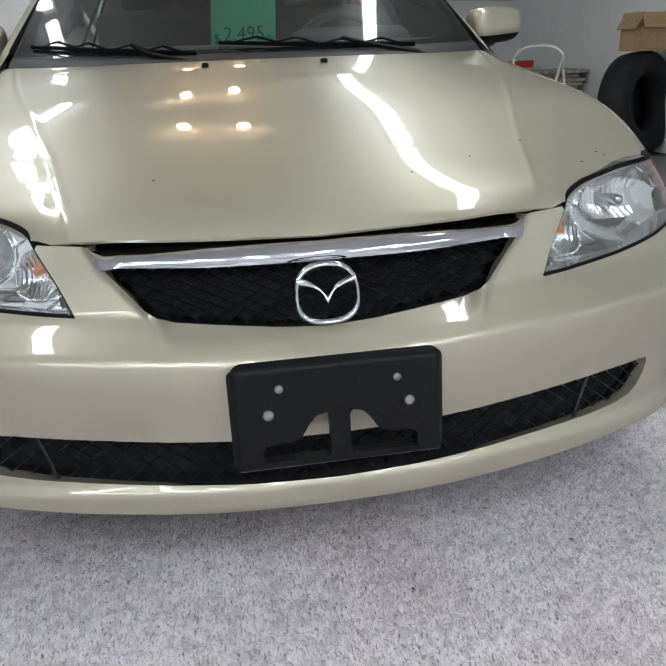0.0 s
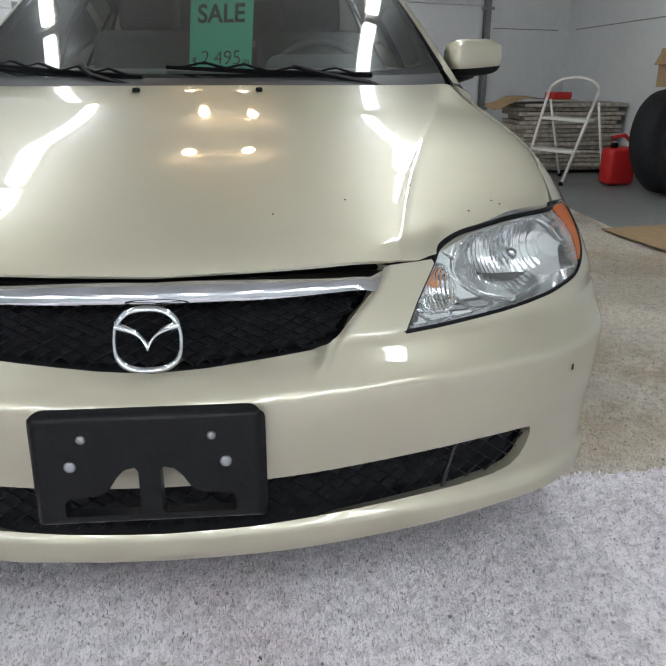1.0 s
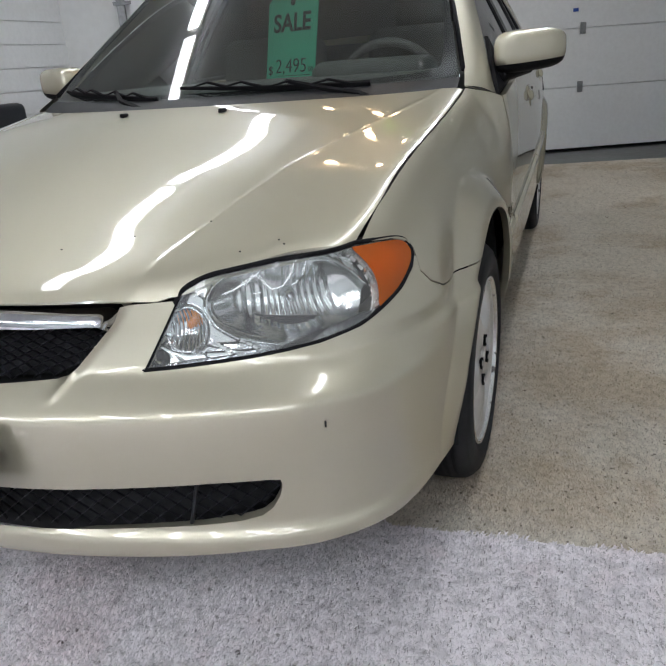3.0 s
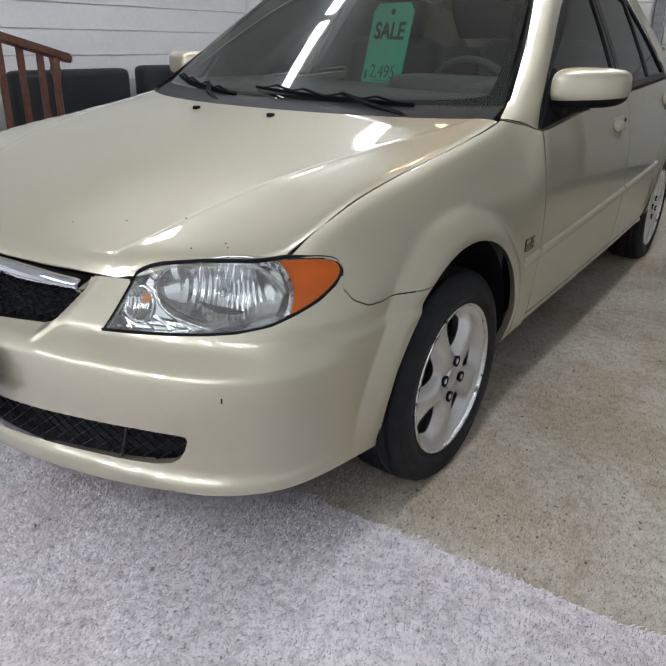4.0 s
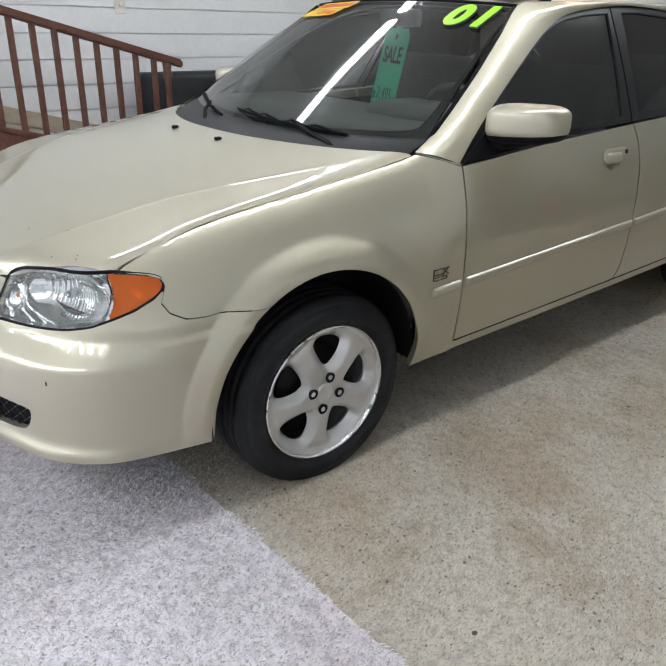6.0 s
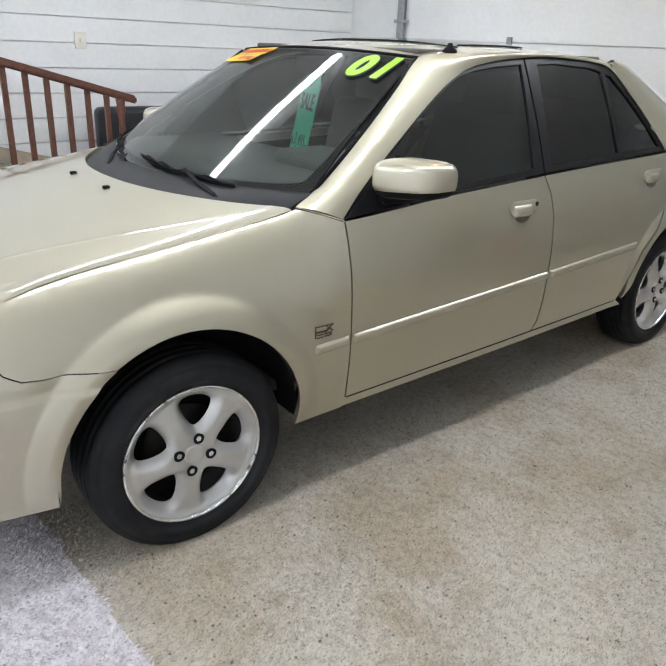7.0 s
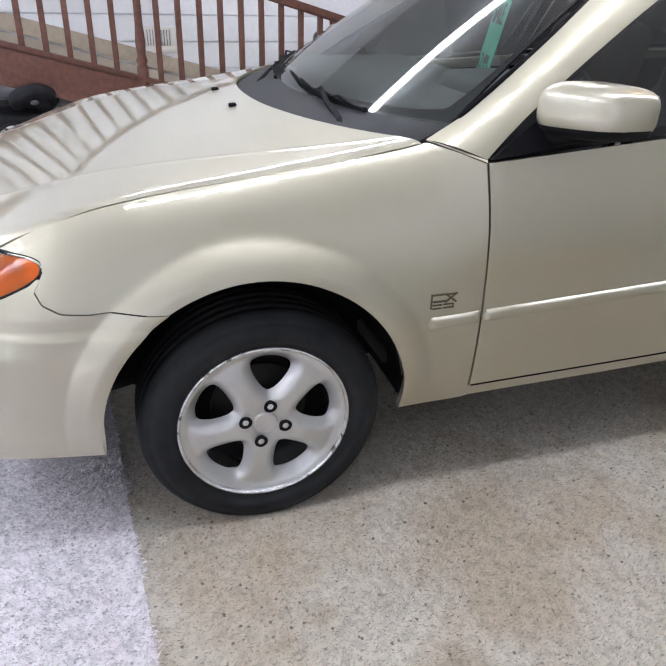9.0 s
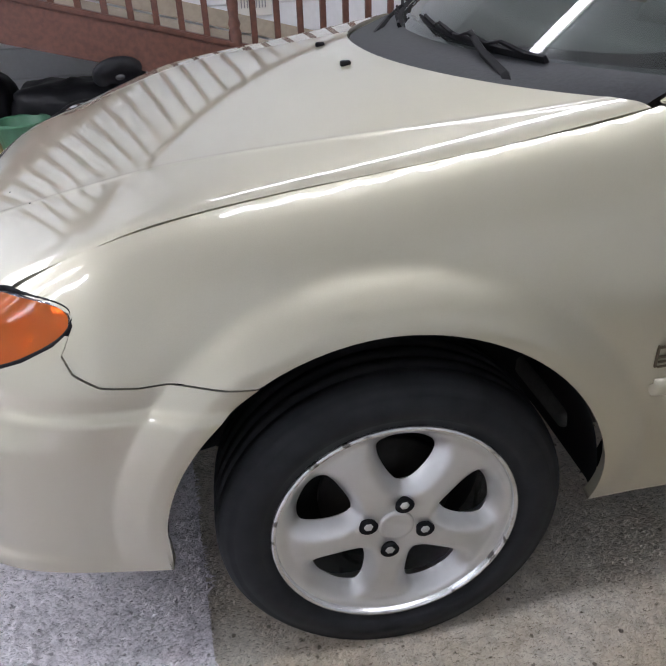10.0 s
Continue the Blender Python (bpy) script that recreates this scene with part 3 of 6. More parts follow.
# doors, sills and quarter panels
fd = flank([(2.444, 0.304), (3.418, 0.318), (3.440, 0.36), (3.447, 0.45), (3.449, 0.64), (3.449, 0.78), (3.430, 0.868), (3.392, 0.938), (3.27, 0.933),
            (2.88, 0.914), (2.62, 0.895), (2.427, 0.880), (2.437, 0.737), (2.442, 0.5)])
rd = flank([(3.426, 0.318), (4.065, 0.326), (4.10, 0.42), (4.165, 0.545), (4.27, 0.64), (4.355, 0.73), (4.395, 0.80), (4.405, 0.87), (4.36, 0.968),
            (3.75, 0.952), (3.400, 0.939), (3.438, 0.868), (3.457, 0.78), (3.457, 0.64), (3.455, 0.45), (3.448, 0.35)])
front_doors = both("front_door", sheet([fd, half_disc(3.258, 0.838)], body, 0.006, 0.02), PAINT, car)
rear_doors = both("rear_door", sheet([rd, half_disc(4.201, 0.882)], body, 0.006, 0.02), PAINT, car)
both("sill", sheet([flank([(2.262, 0.258), (4.14, 0.284), (4.08, 0.317), (3.42, 0.309), (2.44, 0.295)])], deeper(body, 0.009), 0.012, 0.05), PAINT, car)
# black strip stands in for the shadow between doors and sill
for sg in (1, -1):
    shadow_line = [deeper(body, 0.005)(float(sy(y)), 0.2995 + (y - 2.45) * 0.0135) for y in np.linspace(2.452, 4.06, 30)]
    part("sill_shadow_strip", tube_bm([(sg * float(a), float(b), float(c)) for a, b, c in shadow_line], 0.0042, 6), BLACK, car, "black strip drawn as the shadow line under the doors")
qp = np.concatenate([flank([(4.103, 0.326)]), flank(arch(4.50, 0.305, 0.36, 165, 18)), flank([(4.87, 0.60), (5.05, 0.66), (5.15, 0.70)]), flank([(5.15, 0.96), (4.9, 0.99), (4.6, 0.985), (4.368, 0.972), (4.413, 0.87), (4.403, 0.80), (4.363, 0.73), (4.277, 0.635), (4.172, 0.54), (4.108, 0.42)])])
both("quarter_panel", sheet([qp], body, 0.012, 0.02), PAINT, car)
rb_half = np.concatenate([flank(arch(4.50, 0.305, 0.36, 5, 17)[:]), flank([(4.88, 0.595), (5.05, 0.655), (5.15, 0.695)]), [(float(arc[-1]) - 0.5, 0.72), (float(arc[-1]) - 0.001, 0.72), (float(arc[-1]) - 0.001, 0.26)], flank([(5.1, 0.27), (4.87, 0.285)])])
both("rear_bumper", sheet([rb_half], body, 0.015, 0.02), PAINT, car)
both("rear_end", sheet([np.array([(float(sy(5.157)), 0.71), (float(arc[-1]) - 0.001, 0.73), (float(arc[-1]) - 0.001, 0.98), (float(sy(5.157)), 0.955)])], body, 0.02, 0.02), PAINT, car)


# ---- bonnet ----
def bonnet_front(x):
    return cub([0, 0.24, 0.34, 0.42, 0.451, 0.508, 0.567, 0.626, 0.678, 0.70], [1.129, 1.141, 1.156, 1.184, 1.206, 1.243, 1.278, 1.317, 1.359, 1.385], np.abs(x))


def bonnet(x, y):
    x, y = np.asarray(x, float), np.asarray(y, float)
    a = np.abs(x)
    zc = cub([1.05, 1.14, 1.25, 1.4, 1.6, 1.8, 2.0, 2.1, 2.35], [0.658, 0.693, 0.736, 0.782, 0.832, 0.873, 0.911, 0.927, 0.955], y)
    ze = cub([1.10, 1.30, 1.45, 1.575, 1.72, 1.9, 2.1, 2.31], [0.692, 0.717, 0.763, 0.804, 0.830, 0.852, 0.878, 0.913], y)
    xe = gap_x(np.clip(y, 1.3, 2.31))
    xc = cub([1.05, 1.167, 1.214, 1.288, 1.391, 1.544, 1.793, 2.1, 2.3], [0.345, 0.373, 0.383, 0.401, 0.428, 0.478, 0.555, 0.633, 0.675], y)
    # gently crowned between two folds, then falling at a steeper slope to the wings
    drop = zc - ze - 0.003
    ridge = 0.0009 * np.exp(-((a - xc) / 0.0065) ** 2)
    # the slope grows by a little at the fold, all along it
    side = np.maximum(xe - xc, 0.03)
    share = np.clip((0.86 * drop / side - 0.028) / (2.0 / xc + 0.86 / side), 0.0, drop)
    q = np.clip((a - xc) / (xe - xc), 0, 1.2)
    w = smoothstep(-0.004, 0.004, a - xc)
    z = zc - share * (a / xc) ** 2 * (1 - w) - (share + (drop - share) * (0.86 * q + 0.14 * q * q)) * w + ridge - 0.009 * np.exp(-np.clip(xe - a, 0, 1) / 0.011)
    amp = cub([0, 0.28, 0.36, 0.42, 0.452, 0.50, 0.68], [0.019, 0.019, 0.025, 0.036, 0.033, 0.022, 0.012], a)
    z = z - amp * np.exp(-np.clip(y - bonnet_front(x), -0.02, 1) / 0.022)
    return x, y, z


def bonnet_rear(x):
    return 2.035 + 0.27 * (np.abs(x) / 0.72) ** 2.2


bon = [(x, float(bonnet_front(x))) for x in np.linspace(0, 0.665, 24)] + [(float(gap_x(y)) - 0.004, y) for y in np.linspace(1.37, 2.30, 30)] + [(x, float(bonnet_rear(x))) for x in np.linspace(0.70, 0, 16)]
hood = mesh_object("bonnet", sheet([mirrored(bon)], bonnet, 0.004, 0.009, (0, 1.7, 0.2)), PAINT, car, "champagne painted bonnet with small stone chips")


# ---- ruled patches for the upper body ----
def ruled(ca, cb, nv=8, bulge=0.0, n=40, away=(0, 3.3, 0.9), thick=0.0):
    def resample(c):
        c = spline(c, 10)
        l = np.concatenate([[0], np.cumsum(np.linalg.norm(np.diff(c, axis=0), axis=1))])
        t = np.linspace(0, l[-1], n)
        return np.stack([np.interp(t, l, c[:, k]) for k in range(3)], 1)
    a, b = resample(ca), resample(cb)
    rows = np.array([a * (1 - v) + b * v for v in np.linspace(0, 1, nv + 1)])
    du, dv = np.gradient(rows, axis=1), np.gradient(rows, axis=0)
    nor = np.cross(du, dv)
    nor /= np.linalg.norm(nor, axis=2)[..., None] + 1e-12
    if ((rows - np.array(away)) * nor).sum(2).mean() < 0:
        nor = -nor
    rows = rows + nor * (bulge * np.sin(np.linspace(0, math.pi, nv + 1)))[:, None, None]
    verts = rows.reshape(-1, 3)
    faces = []
    for i in range(nv):
        for j in range(n - 1):
            faces.append([i * n + j, i * n + j + 1, (i + 1) * n + j + 1, (i + 1) * n + j])
    me = bpy.data.meshes.new("ruled")
    me.from_pydata(verts.tolist(), [], faces)
    me.update()
    c, p = me.polygons[len(faces) // 2].normal, me.polygons[len(faces) // 2].center
    if c.dot(p - Vector(away)) < 0:
        me.flip_normals()
    return me


def header(x):
    u = np.abs(x) / 0.56
    return (x, 2.893 + 0.05 * u ** 2, 1.350 - 0.020 * u ** 2)


def wbase(x):
    u = np.abs(x) / 0.70
    return (x, 2.170 + 0.20 * u ** 2, 0.928 + 0.012 * u ** 2)


ws = ruled([wbase(x) for x in np.linspace(-0.70, 0.70, 15)], [header(x) for x in np.linspace(-0.545, 0.545, 15)], 16, 0.012, 60)
wsob = mesh_object("windshield", ws, WSGLASS, car, "clear windshield with stickers inside")
wsob.visible_shadow = False



def pane(u, t):
    """The windshield: u from -1 to 1 across, t from 0 at the cowl to 1 at the header."""
    u, t = np.asarray(u, float), np.asarray(t, float)
    a, b = wbase(0.70 * u), header(0.545 * u)
    k = 0.012 * np.sin(math.pi * np.clip(t, 0, 1)) - 0.007
    return a[0] + (b[0] - a[0]) * t, a[1] + (b[1] - a[1]) * t - 0.52 * k, a[2] + (b[2] - a[2]) * t + 0.85 * k


frit_in = fine([(-0.945, 0.15), (-0.89, 0.075), (-0.6, 0.055), (0, 0.05), (0.6, 0.055), (0.89, 0.075), (0.945, 0.15), (0.972, 0.5), (0.972, 0.92), (0.95, 0.955), (0.5, 0.965), (-0.5, 0.965), (-0.95, 0.955), (-0.972, 0.92), (-0.972, 0.5)], 5)
mesh_object("windshield_border", sheet([np.array([(-1, 0), (1, 0), (1, 1), (-1, 1)]), frit_in], pane, 0.02, 0.0), FRIT, wsob, "black printed glass border")

ROOF_Y = [2.94, 3.05, 3.2, 3.5, 3.9, 4.12, 4.27]
ROOF_X = [0.553, 0.560, 0.563, 0.560, 0.555, 0.548, 0.538]
ROOF_E = [1.331, 1.345, 1.354, 1.360, 1.354, 1.338, 1.318]


def roof(u, v):
    """u: -1 to 1 across; v: 0 to 1 from the header to the rear edge."""
    u, v = np.asarray(u, float), np.asarray(v, float)
    ye = 2.94 + v * (4.27 - 2.94)
    yc = 2.893 + v * (4.20 - 2.893)
    y = yc + (ye - yc) * u ** 2
    zc = cub([0, 0.12, 0.35, 0.6, 0.85, 1.0], [1.350, 1.373, 1.396, 1.400, 1.378, 1.345], v)
    ze = cub(ROOF_Y, ROOF_E, ye)
    x = u * cub(ROOF_Y, ROOF_X, ye)
    return x, y, zc - (zc - ze) * np.abs(u) ** 2.6


roof_me = sheet([np.array([(-1, 0), (1, 0), (1, 1), (-1, 1)])], roof, 0.02, 0.01)
mesh_object("roof", roof_me, PAINT, car)
sun = sheet([fine([(-0.72, 0.22), (0.72, 0.22), (0.75, 0.27), (0.75, 0.50), (0.72, 0.55), (-0.72, 0.55), (-0.75, 0.50), (-0.75, 0.27)], 3)],
            lambda u, v: (roof(u, v)[0], roof(u, v)[1], roof(u, v)[2] + 0.006), 0.02, 0.005)
mesh_object("sunroof", sun, SUNROOF, car, "dark glass sunroof panel")

# window-frame outline of the left side, front to rear
FRAME = [(2.432, 0.882), (2.54, 0.965), (2.692, 1.067), (2.898, 1.190), (3.051, 1.266), (3.203, 1.313), (3.466, 1.342), (3.704, 1.350), (3.96, 1.338), (4.093, 1.313), (4.186, 1.212), (4.278, 1.098), (4.362, 0.976)]


def side_glass(y, z):
    """The leaning plane of the side windows."""
    y, z = np.asarray(y, float), np.asarray(z, float)
    x = 0.797 - (z - 0.92) * 0.555 - 0.03 * np.clip((3.2 - y) / 0.75, 0, 1.2) ** 2 + 0.008 * np.sin(np.clip((z - 0.92) / 0.42, 0, 1) * math.pi)
    return x, y, z


def gpt(y, z, push=0.0):
    x, y, z = side_glass(y, z)
    return (float(x) + push, y, float(z))


frame_line = [tuple(p) for p in spline(FRAME, 10)]
pil_v = [gpt(y, z, 0.008) for y, z in frame_line[:61:2]]
pil_w = [(0.722, 2.31, 0.918), (0.70, 2.44, 0.985), (0.655, 2.62, 1.105), (0.60, 2.80, 1.232), (0.553, 2.94, 1.331), (0.560, 3.05, 1.345), (0.563, 3.2, 1.354), (0.560, 3.466, 1.360)]
both("windshield_pillar", ruled(pil_v, pil_w, 8, 0.010, 60), PAINT, car)
base_a = [tuple(float(c) for c in body(float(sy(y)), z)) for y, z in ((2.315, float(gap_z(2.315)) + 0.001), (2.345, 0.9060), (2.37, 0.8985), (2.40, 0.888), (2.424, 0.8800))]
base_b = [Vector((0.722, 2.31, 0.918)).lerp(Vector(pil_v[0]), k / 4) for k in range(5)]
both("pillar_base", ruled(base_a, [tuple(p) for p in base_b], 4, 0.002, 20), PAINT, car)
rail_v = [gpt(y, z, 0.008) for y, z in frame_line[60:91:2]]
rail_w = [(0.560, 3.466, 1.360), (0.555, 3.9, 1.354), (0.548, 4.12, 1.338)]
both("roof_rail", ruled(rail_v, rail_w, 6, 0.008, 30), PAINT, car)
cp_v = [gpt(y, z, 0.008) for y, z in frame_line[90::2]]
cp_w = [(0.548, 4.12, 1.338), (0.535, 4.30, 1.326), (0.562, 4.54, 1.226), (0.598, 4.74, 1.130), (0.640, 4.93, 1.045)]
both("rear_pillar", ruled(cp_v, cp_w, 10, 0.03, 40), PAINT, car)
sh_v = [tuple(float(c) for c in body(float(sy(y)), z)) for y, z in ((4.368, 0.970), (4.6, 0.985), (4.9, 0.99), (5.15, 0.96))]
sh_w = [(0.764, 4.366, 0.976), (0.640, 4.90, 1.035), (0.66, 5.03, 1.022), (0.66, 5.17, 0.99)]
both("shoulder", ruled(sh_v, sh_w, 6, 0.006, 30), PAINT, car)
mesh_object("rear_window", ruled([(x, 4.20 + 0.07 * (x / 0.54) ** 2, 1.345 - 0.030 * (x / 0.54) ** 2) for x in np.linspace(-0.50, 0.50, 9)], [(x, 4.92 - 0.02 * (x / 0.65) ** 2, 1.025) for x in np.linspace(-0.635, 0.635, 9)], 10, -0.012), TINT, car)
mesh_object("boot_lid", ruled([(x, 4.92 - 0.02 * (x / 0.65) ** 2, 1.035) for x in np.linspace(-0.655, 0.655, 9)], [(x, 5.30 - 0.13 * (x / 0.66) ** 2, 0.995 - 0.005 * (x / 0.66) ** 2) for x in np.linspace(-0.66, 0.66, 9)], 8, 0.008, away=(0, 5, 0.4)), PAINT, car)

# side windows: black frames with tinted panes
belt = [(4.362, 0.976), (3.75, 0.955), (3.40, 0.943), (3.27, 0.938), (2.88, 0.918), (2.62, 0.897)]
front_out = frame_line[:61] + [(3.50, 1.344), (3.425, 0.944), (3.40, 0.943), (3.27, 0.938), (2.88, 0.918), (2.62, 0.897)]
front_in = [(2.585, 0.918), (2.665, 1.033), (2.818, 1.133), (2.93, 1.196), (3.036, 1.249), (3.10, 1.275), (3.183, 1.294), (3.30, 1.309), (3.475, 1.320), (3.44, 1.20), (3.375, 0.963), (3.27, 0.956), (2.88, 0.936)]
rear_out = [(3.510, 1.344)] + frame_line[64:] + [(3.75, 0.955), (3.435, 0.945)]
rear_in = [(3.575, 1.322), (3.70, 1.327), (3.95, 1.315), (4.02, 1.300), (3.975, 0.985), (3.75, 0.975), (3.49, 0.966), (3.53, 1.15)]
quarter_in = [(4.045, 1.292), (4.085, 1.285), (4.17, 1.20), (4.26, 1.09), (4.325, 0.995), (4.00, 0.987)]


def glassside(depth):
    return lambda y, z: (side_glass(y, z)[0] + depth, y, z)


for outp, ins, nm in ((front_out, [front_in], "front_window_frame"), (rear_out, [rear_in, quarter_in], "rear_window_frame")):
    both(nm, sheet([np.array(outp)] + [np.array(i) for i in ins], glassside(0.0), 0.005, 0.012), TRIMBLK, car, "satin black window frame")
for pane, nm in ((front_in, "front_side_window"), (rear_in, "rear_side_window"), (quarter_in, "quarter_window")):
    for ob in both(nm, sheet([np.array(pane)], glassside(-0.008), 0.02, 0.0), TINT, car, "dark tinted side glass"):
        ob.visible_shadow = False


# ---- grilles ----
def lattice(poly_half, depth, pitch, slope, name, width=0.0015):
    """Crossed slanting bars within an outline, behind the bumper's face."""
    poly = mirrored(poly_half)
    f = deeper(body, depth)
    lo, hi = poly.min(0), poly.max(0)
    verts, faces = [], []
    for sgn in (1, -1):
        k0 = lo[0] - (hi[1] - lo[1]) / slope
        k1 = hi[0] + (hi[1] - lo[1]) / slope
        for c in np.arange(k0, k1, pitch):
            run = []
            for t in np.linspace(0, 1, 40):
                z = lo[1] + t * (hi[1] - lo[1])
                s = c + sgn * (z - (lo[1] + hi[1]) / 2) / slope
                ok = inside(poly, np.array([s]), np.array([z]))[0]
                if ok:
                    run.append((s, z))
                if (not ok or t == 1) and len(run) > 1:
                    base = len(verts)
                    for s0, z0 in run:
                        for off, dd in ((-width, 0.0), (0, -0.004), (width, 0.0)):
                            x, y, zz = deeper(body, depth + dd)(s0, z0 + off)
                            verts.append((float(x), float(y), float(zz)))
                    for i in range(len(run) - 1):
                        for j in (0, 1):
                            a = base + 3 * i + j
                            faces.append((a, a + 1, a + 4, a + 3))
                    run = []
                elif not ok:
                    run = []
    me = bpy.data.meshes.new(name)
    me.from_pydata(verts, [], faces)
    me.update()
    return mesh_object(name, me, LATTICE, car, "black diamond mesh insert", False)


gr_half = np.concatenate([[(0, 0.538)], nose(open_half[::-1]), nose([(0.352, 0.642)]), [(0, 0.642)]])
gr_back = mirrored(gr_half)
mesh_object("grille_backing", sheet([gr_back], deeper(body, 0.03), 0.015, 0.0), DARK, car)
lattice(gr_half, 0.014, 0.034, 0.42, "grille_mesh")
lattice(lg_half, 0.016, 0.036, 0.75, "lower_grille_mesh")
mesh_object("lower_grille_backing", sheet([mirrored(lg_half)], deeper(body, 0.035), 0.015, 0.0), DARK, car)
# chrome bar above the grille
cb_half = np.concatenate([nose([(0, 0.630)]), nose([(0.18, 0.633), (0.348, 0.6385)]), nose([(0.364, 0.6625)]), nose([(0.18, 0.6615), (0.0, 0.659)])])
cb_half[0, 0] = cb_half[-1, 0] = 0


def chrome_face(s, z):
    x, y, zz = deeper(body, 0.002)(s, z)
    return x, y - 0.020 * np.clip(1 - ((np.asarray(z) - 0.640) / 0.022) ** 2, 0, 1), zz


mesh_object("grille_bar", sheet([mirrored(cb_half)], chrome_face, 0.006, 0.014), CHROME, car, "curved chrome bar above the grille")

for x in (0.462, -0.462):
    b = [deeper(body, 0.010)(float(sx(x + math.copysign(0.010, x) * (z - 0.345) / 0.04)), z) for z in np.linspace(0.303, 0.390, 6)]
    part("grille_divider", tube_bm([tuple(float(q) for q in p) for p in b], 0.0035, 6), LATTICE, car)

# inner structure that keeps the gaps dark
mesh_object("inner_nose", sheet([mirrored(np.concatenate([[(0, 0.23)], flank([(1.25, 0.28), (1.50, 0.28), (1.50, 0.60)]), nose([(0.60, 0.62), (0.45, 0.66)]), [(0, 0.66)]]))], deeper(body, 0.065), 0.03, 0.0), DARK, car)
both("inner_side", sheet([flank([(2.26, 0.27), (4.05, 0.27), (4.2, 0.70), (4.4, 0.93), (2.40, 0.86), (2.30, 0.6)])], deeper(body, 0.06), 0.04, 0.0), DARK, car)
part("underbody", box_bm((1.0, 3.4, 0.06), (0, 3.3, 0.26), 0.02), DARK, car)
part("engine_bay", box_bm((1.22, 0.75, 0.05), (0, 1.75, 0.62), 0.02), DARK, car)

# headlights
def amber_edge(z):
    """The way along the body to the border of the amber corner lamp."""
    return sy(cub([0.60, 0.64, 0.68, 0.72], [1.272, 1.308, 1.322, 1.312], z))


BOWL_S, BOWL_Z = (float(sx(0.505)) + float(amber_edge(0.66))) / 2, 0.652
BOWL_A, BOWL_B = (float(amber_edge(0.66)) - float(sx(0.505))) / 2, 0.072
TURN_S, TURN_Z, TURN_R = float(sx(0.468)), 0.617, 0.0345


def lamp_depth(u, v):
    """Depth of the mirrored inside behind the lens: a wide ribbed bowl, a round one beside it, a stepped surround."""
    u, v = np.asarray(u, float), np.asarray(v, float)
    rm = np.sqrt(((u - BOWL_S) / BOWL_A) ** 2 + ((v - BOWL_Z) / BOWL_B) ** 2)
    rt = np.hypot(u - TURN_S, v - TURN_Z) / TURN_R
    bezel = 0.020 + 0.010 * smoothstep(0.600, 0.575, v) + 0.004 * np.floor((u * 0.6 + v) * 32) % 0.008
    ribs = np.abs(np.mod((u - BOWL_S) / 0.019, 1) - 0.5) * 2
    main = 0.030 + 0.062 * np.clip(1 - rm ** 2, 0, 1) + 0.0045 * ribs * smoothstep(0.82, 0.62, rm)
    turn = 0.022 + 0.020 * np.clip(1 - rt ** 2, 0, 1) + 0.0032 * np.abs(np.mod(u / 0.0068, 1) - 0.5) * 2
    dep = np.where(rm < 1, main, bezel)
    dep = np.where(rt < 1, turn, dep)
    rim = np.exp(-((rt - 1.06) / 0.05) ** 2) * 0.010 + np.exp(-((rm - 1.0) / 0.025) ** 2) * 0.006
    return dep - rim


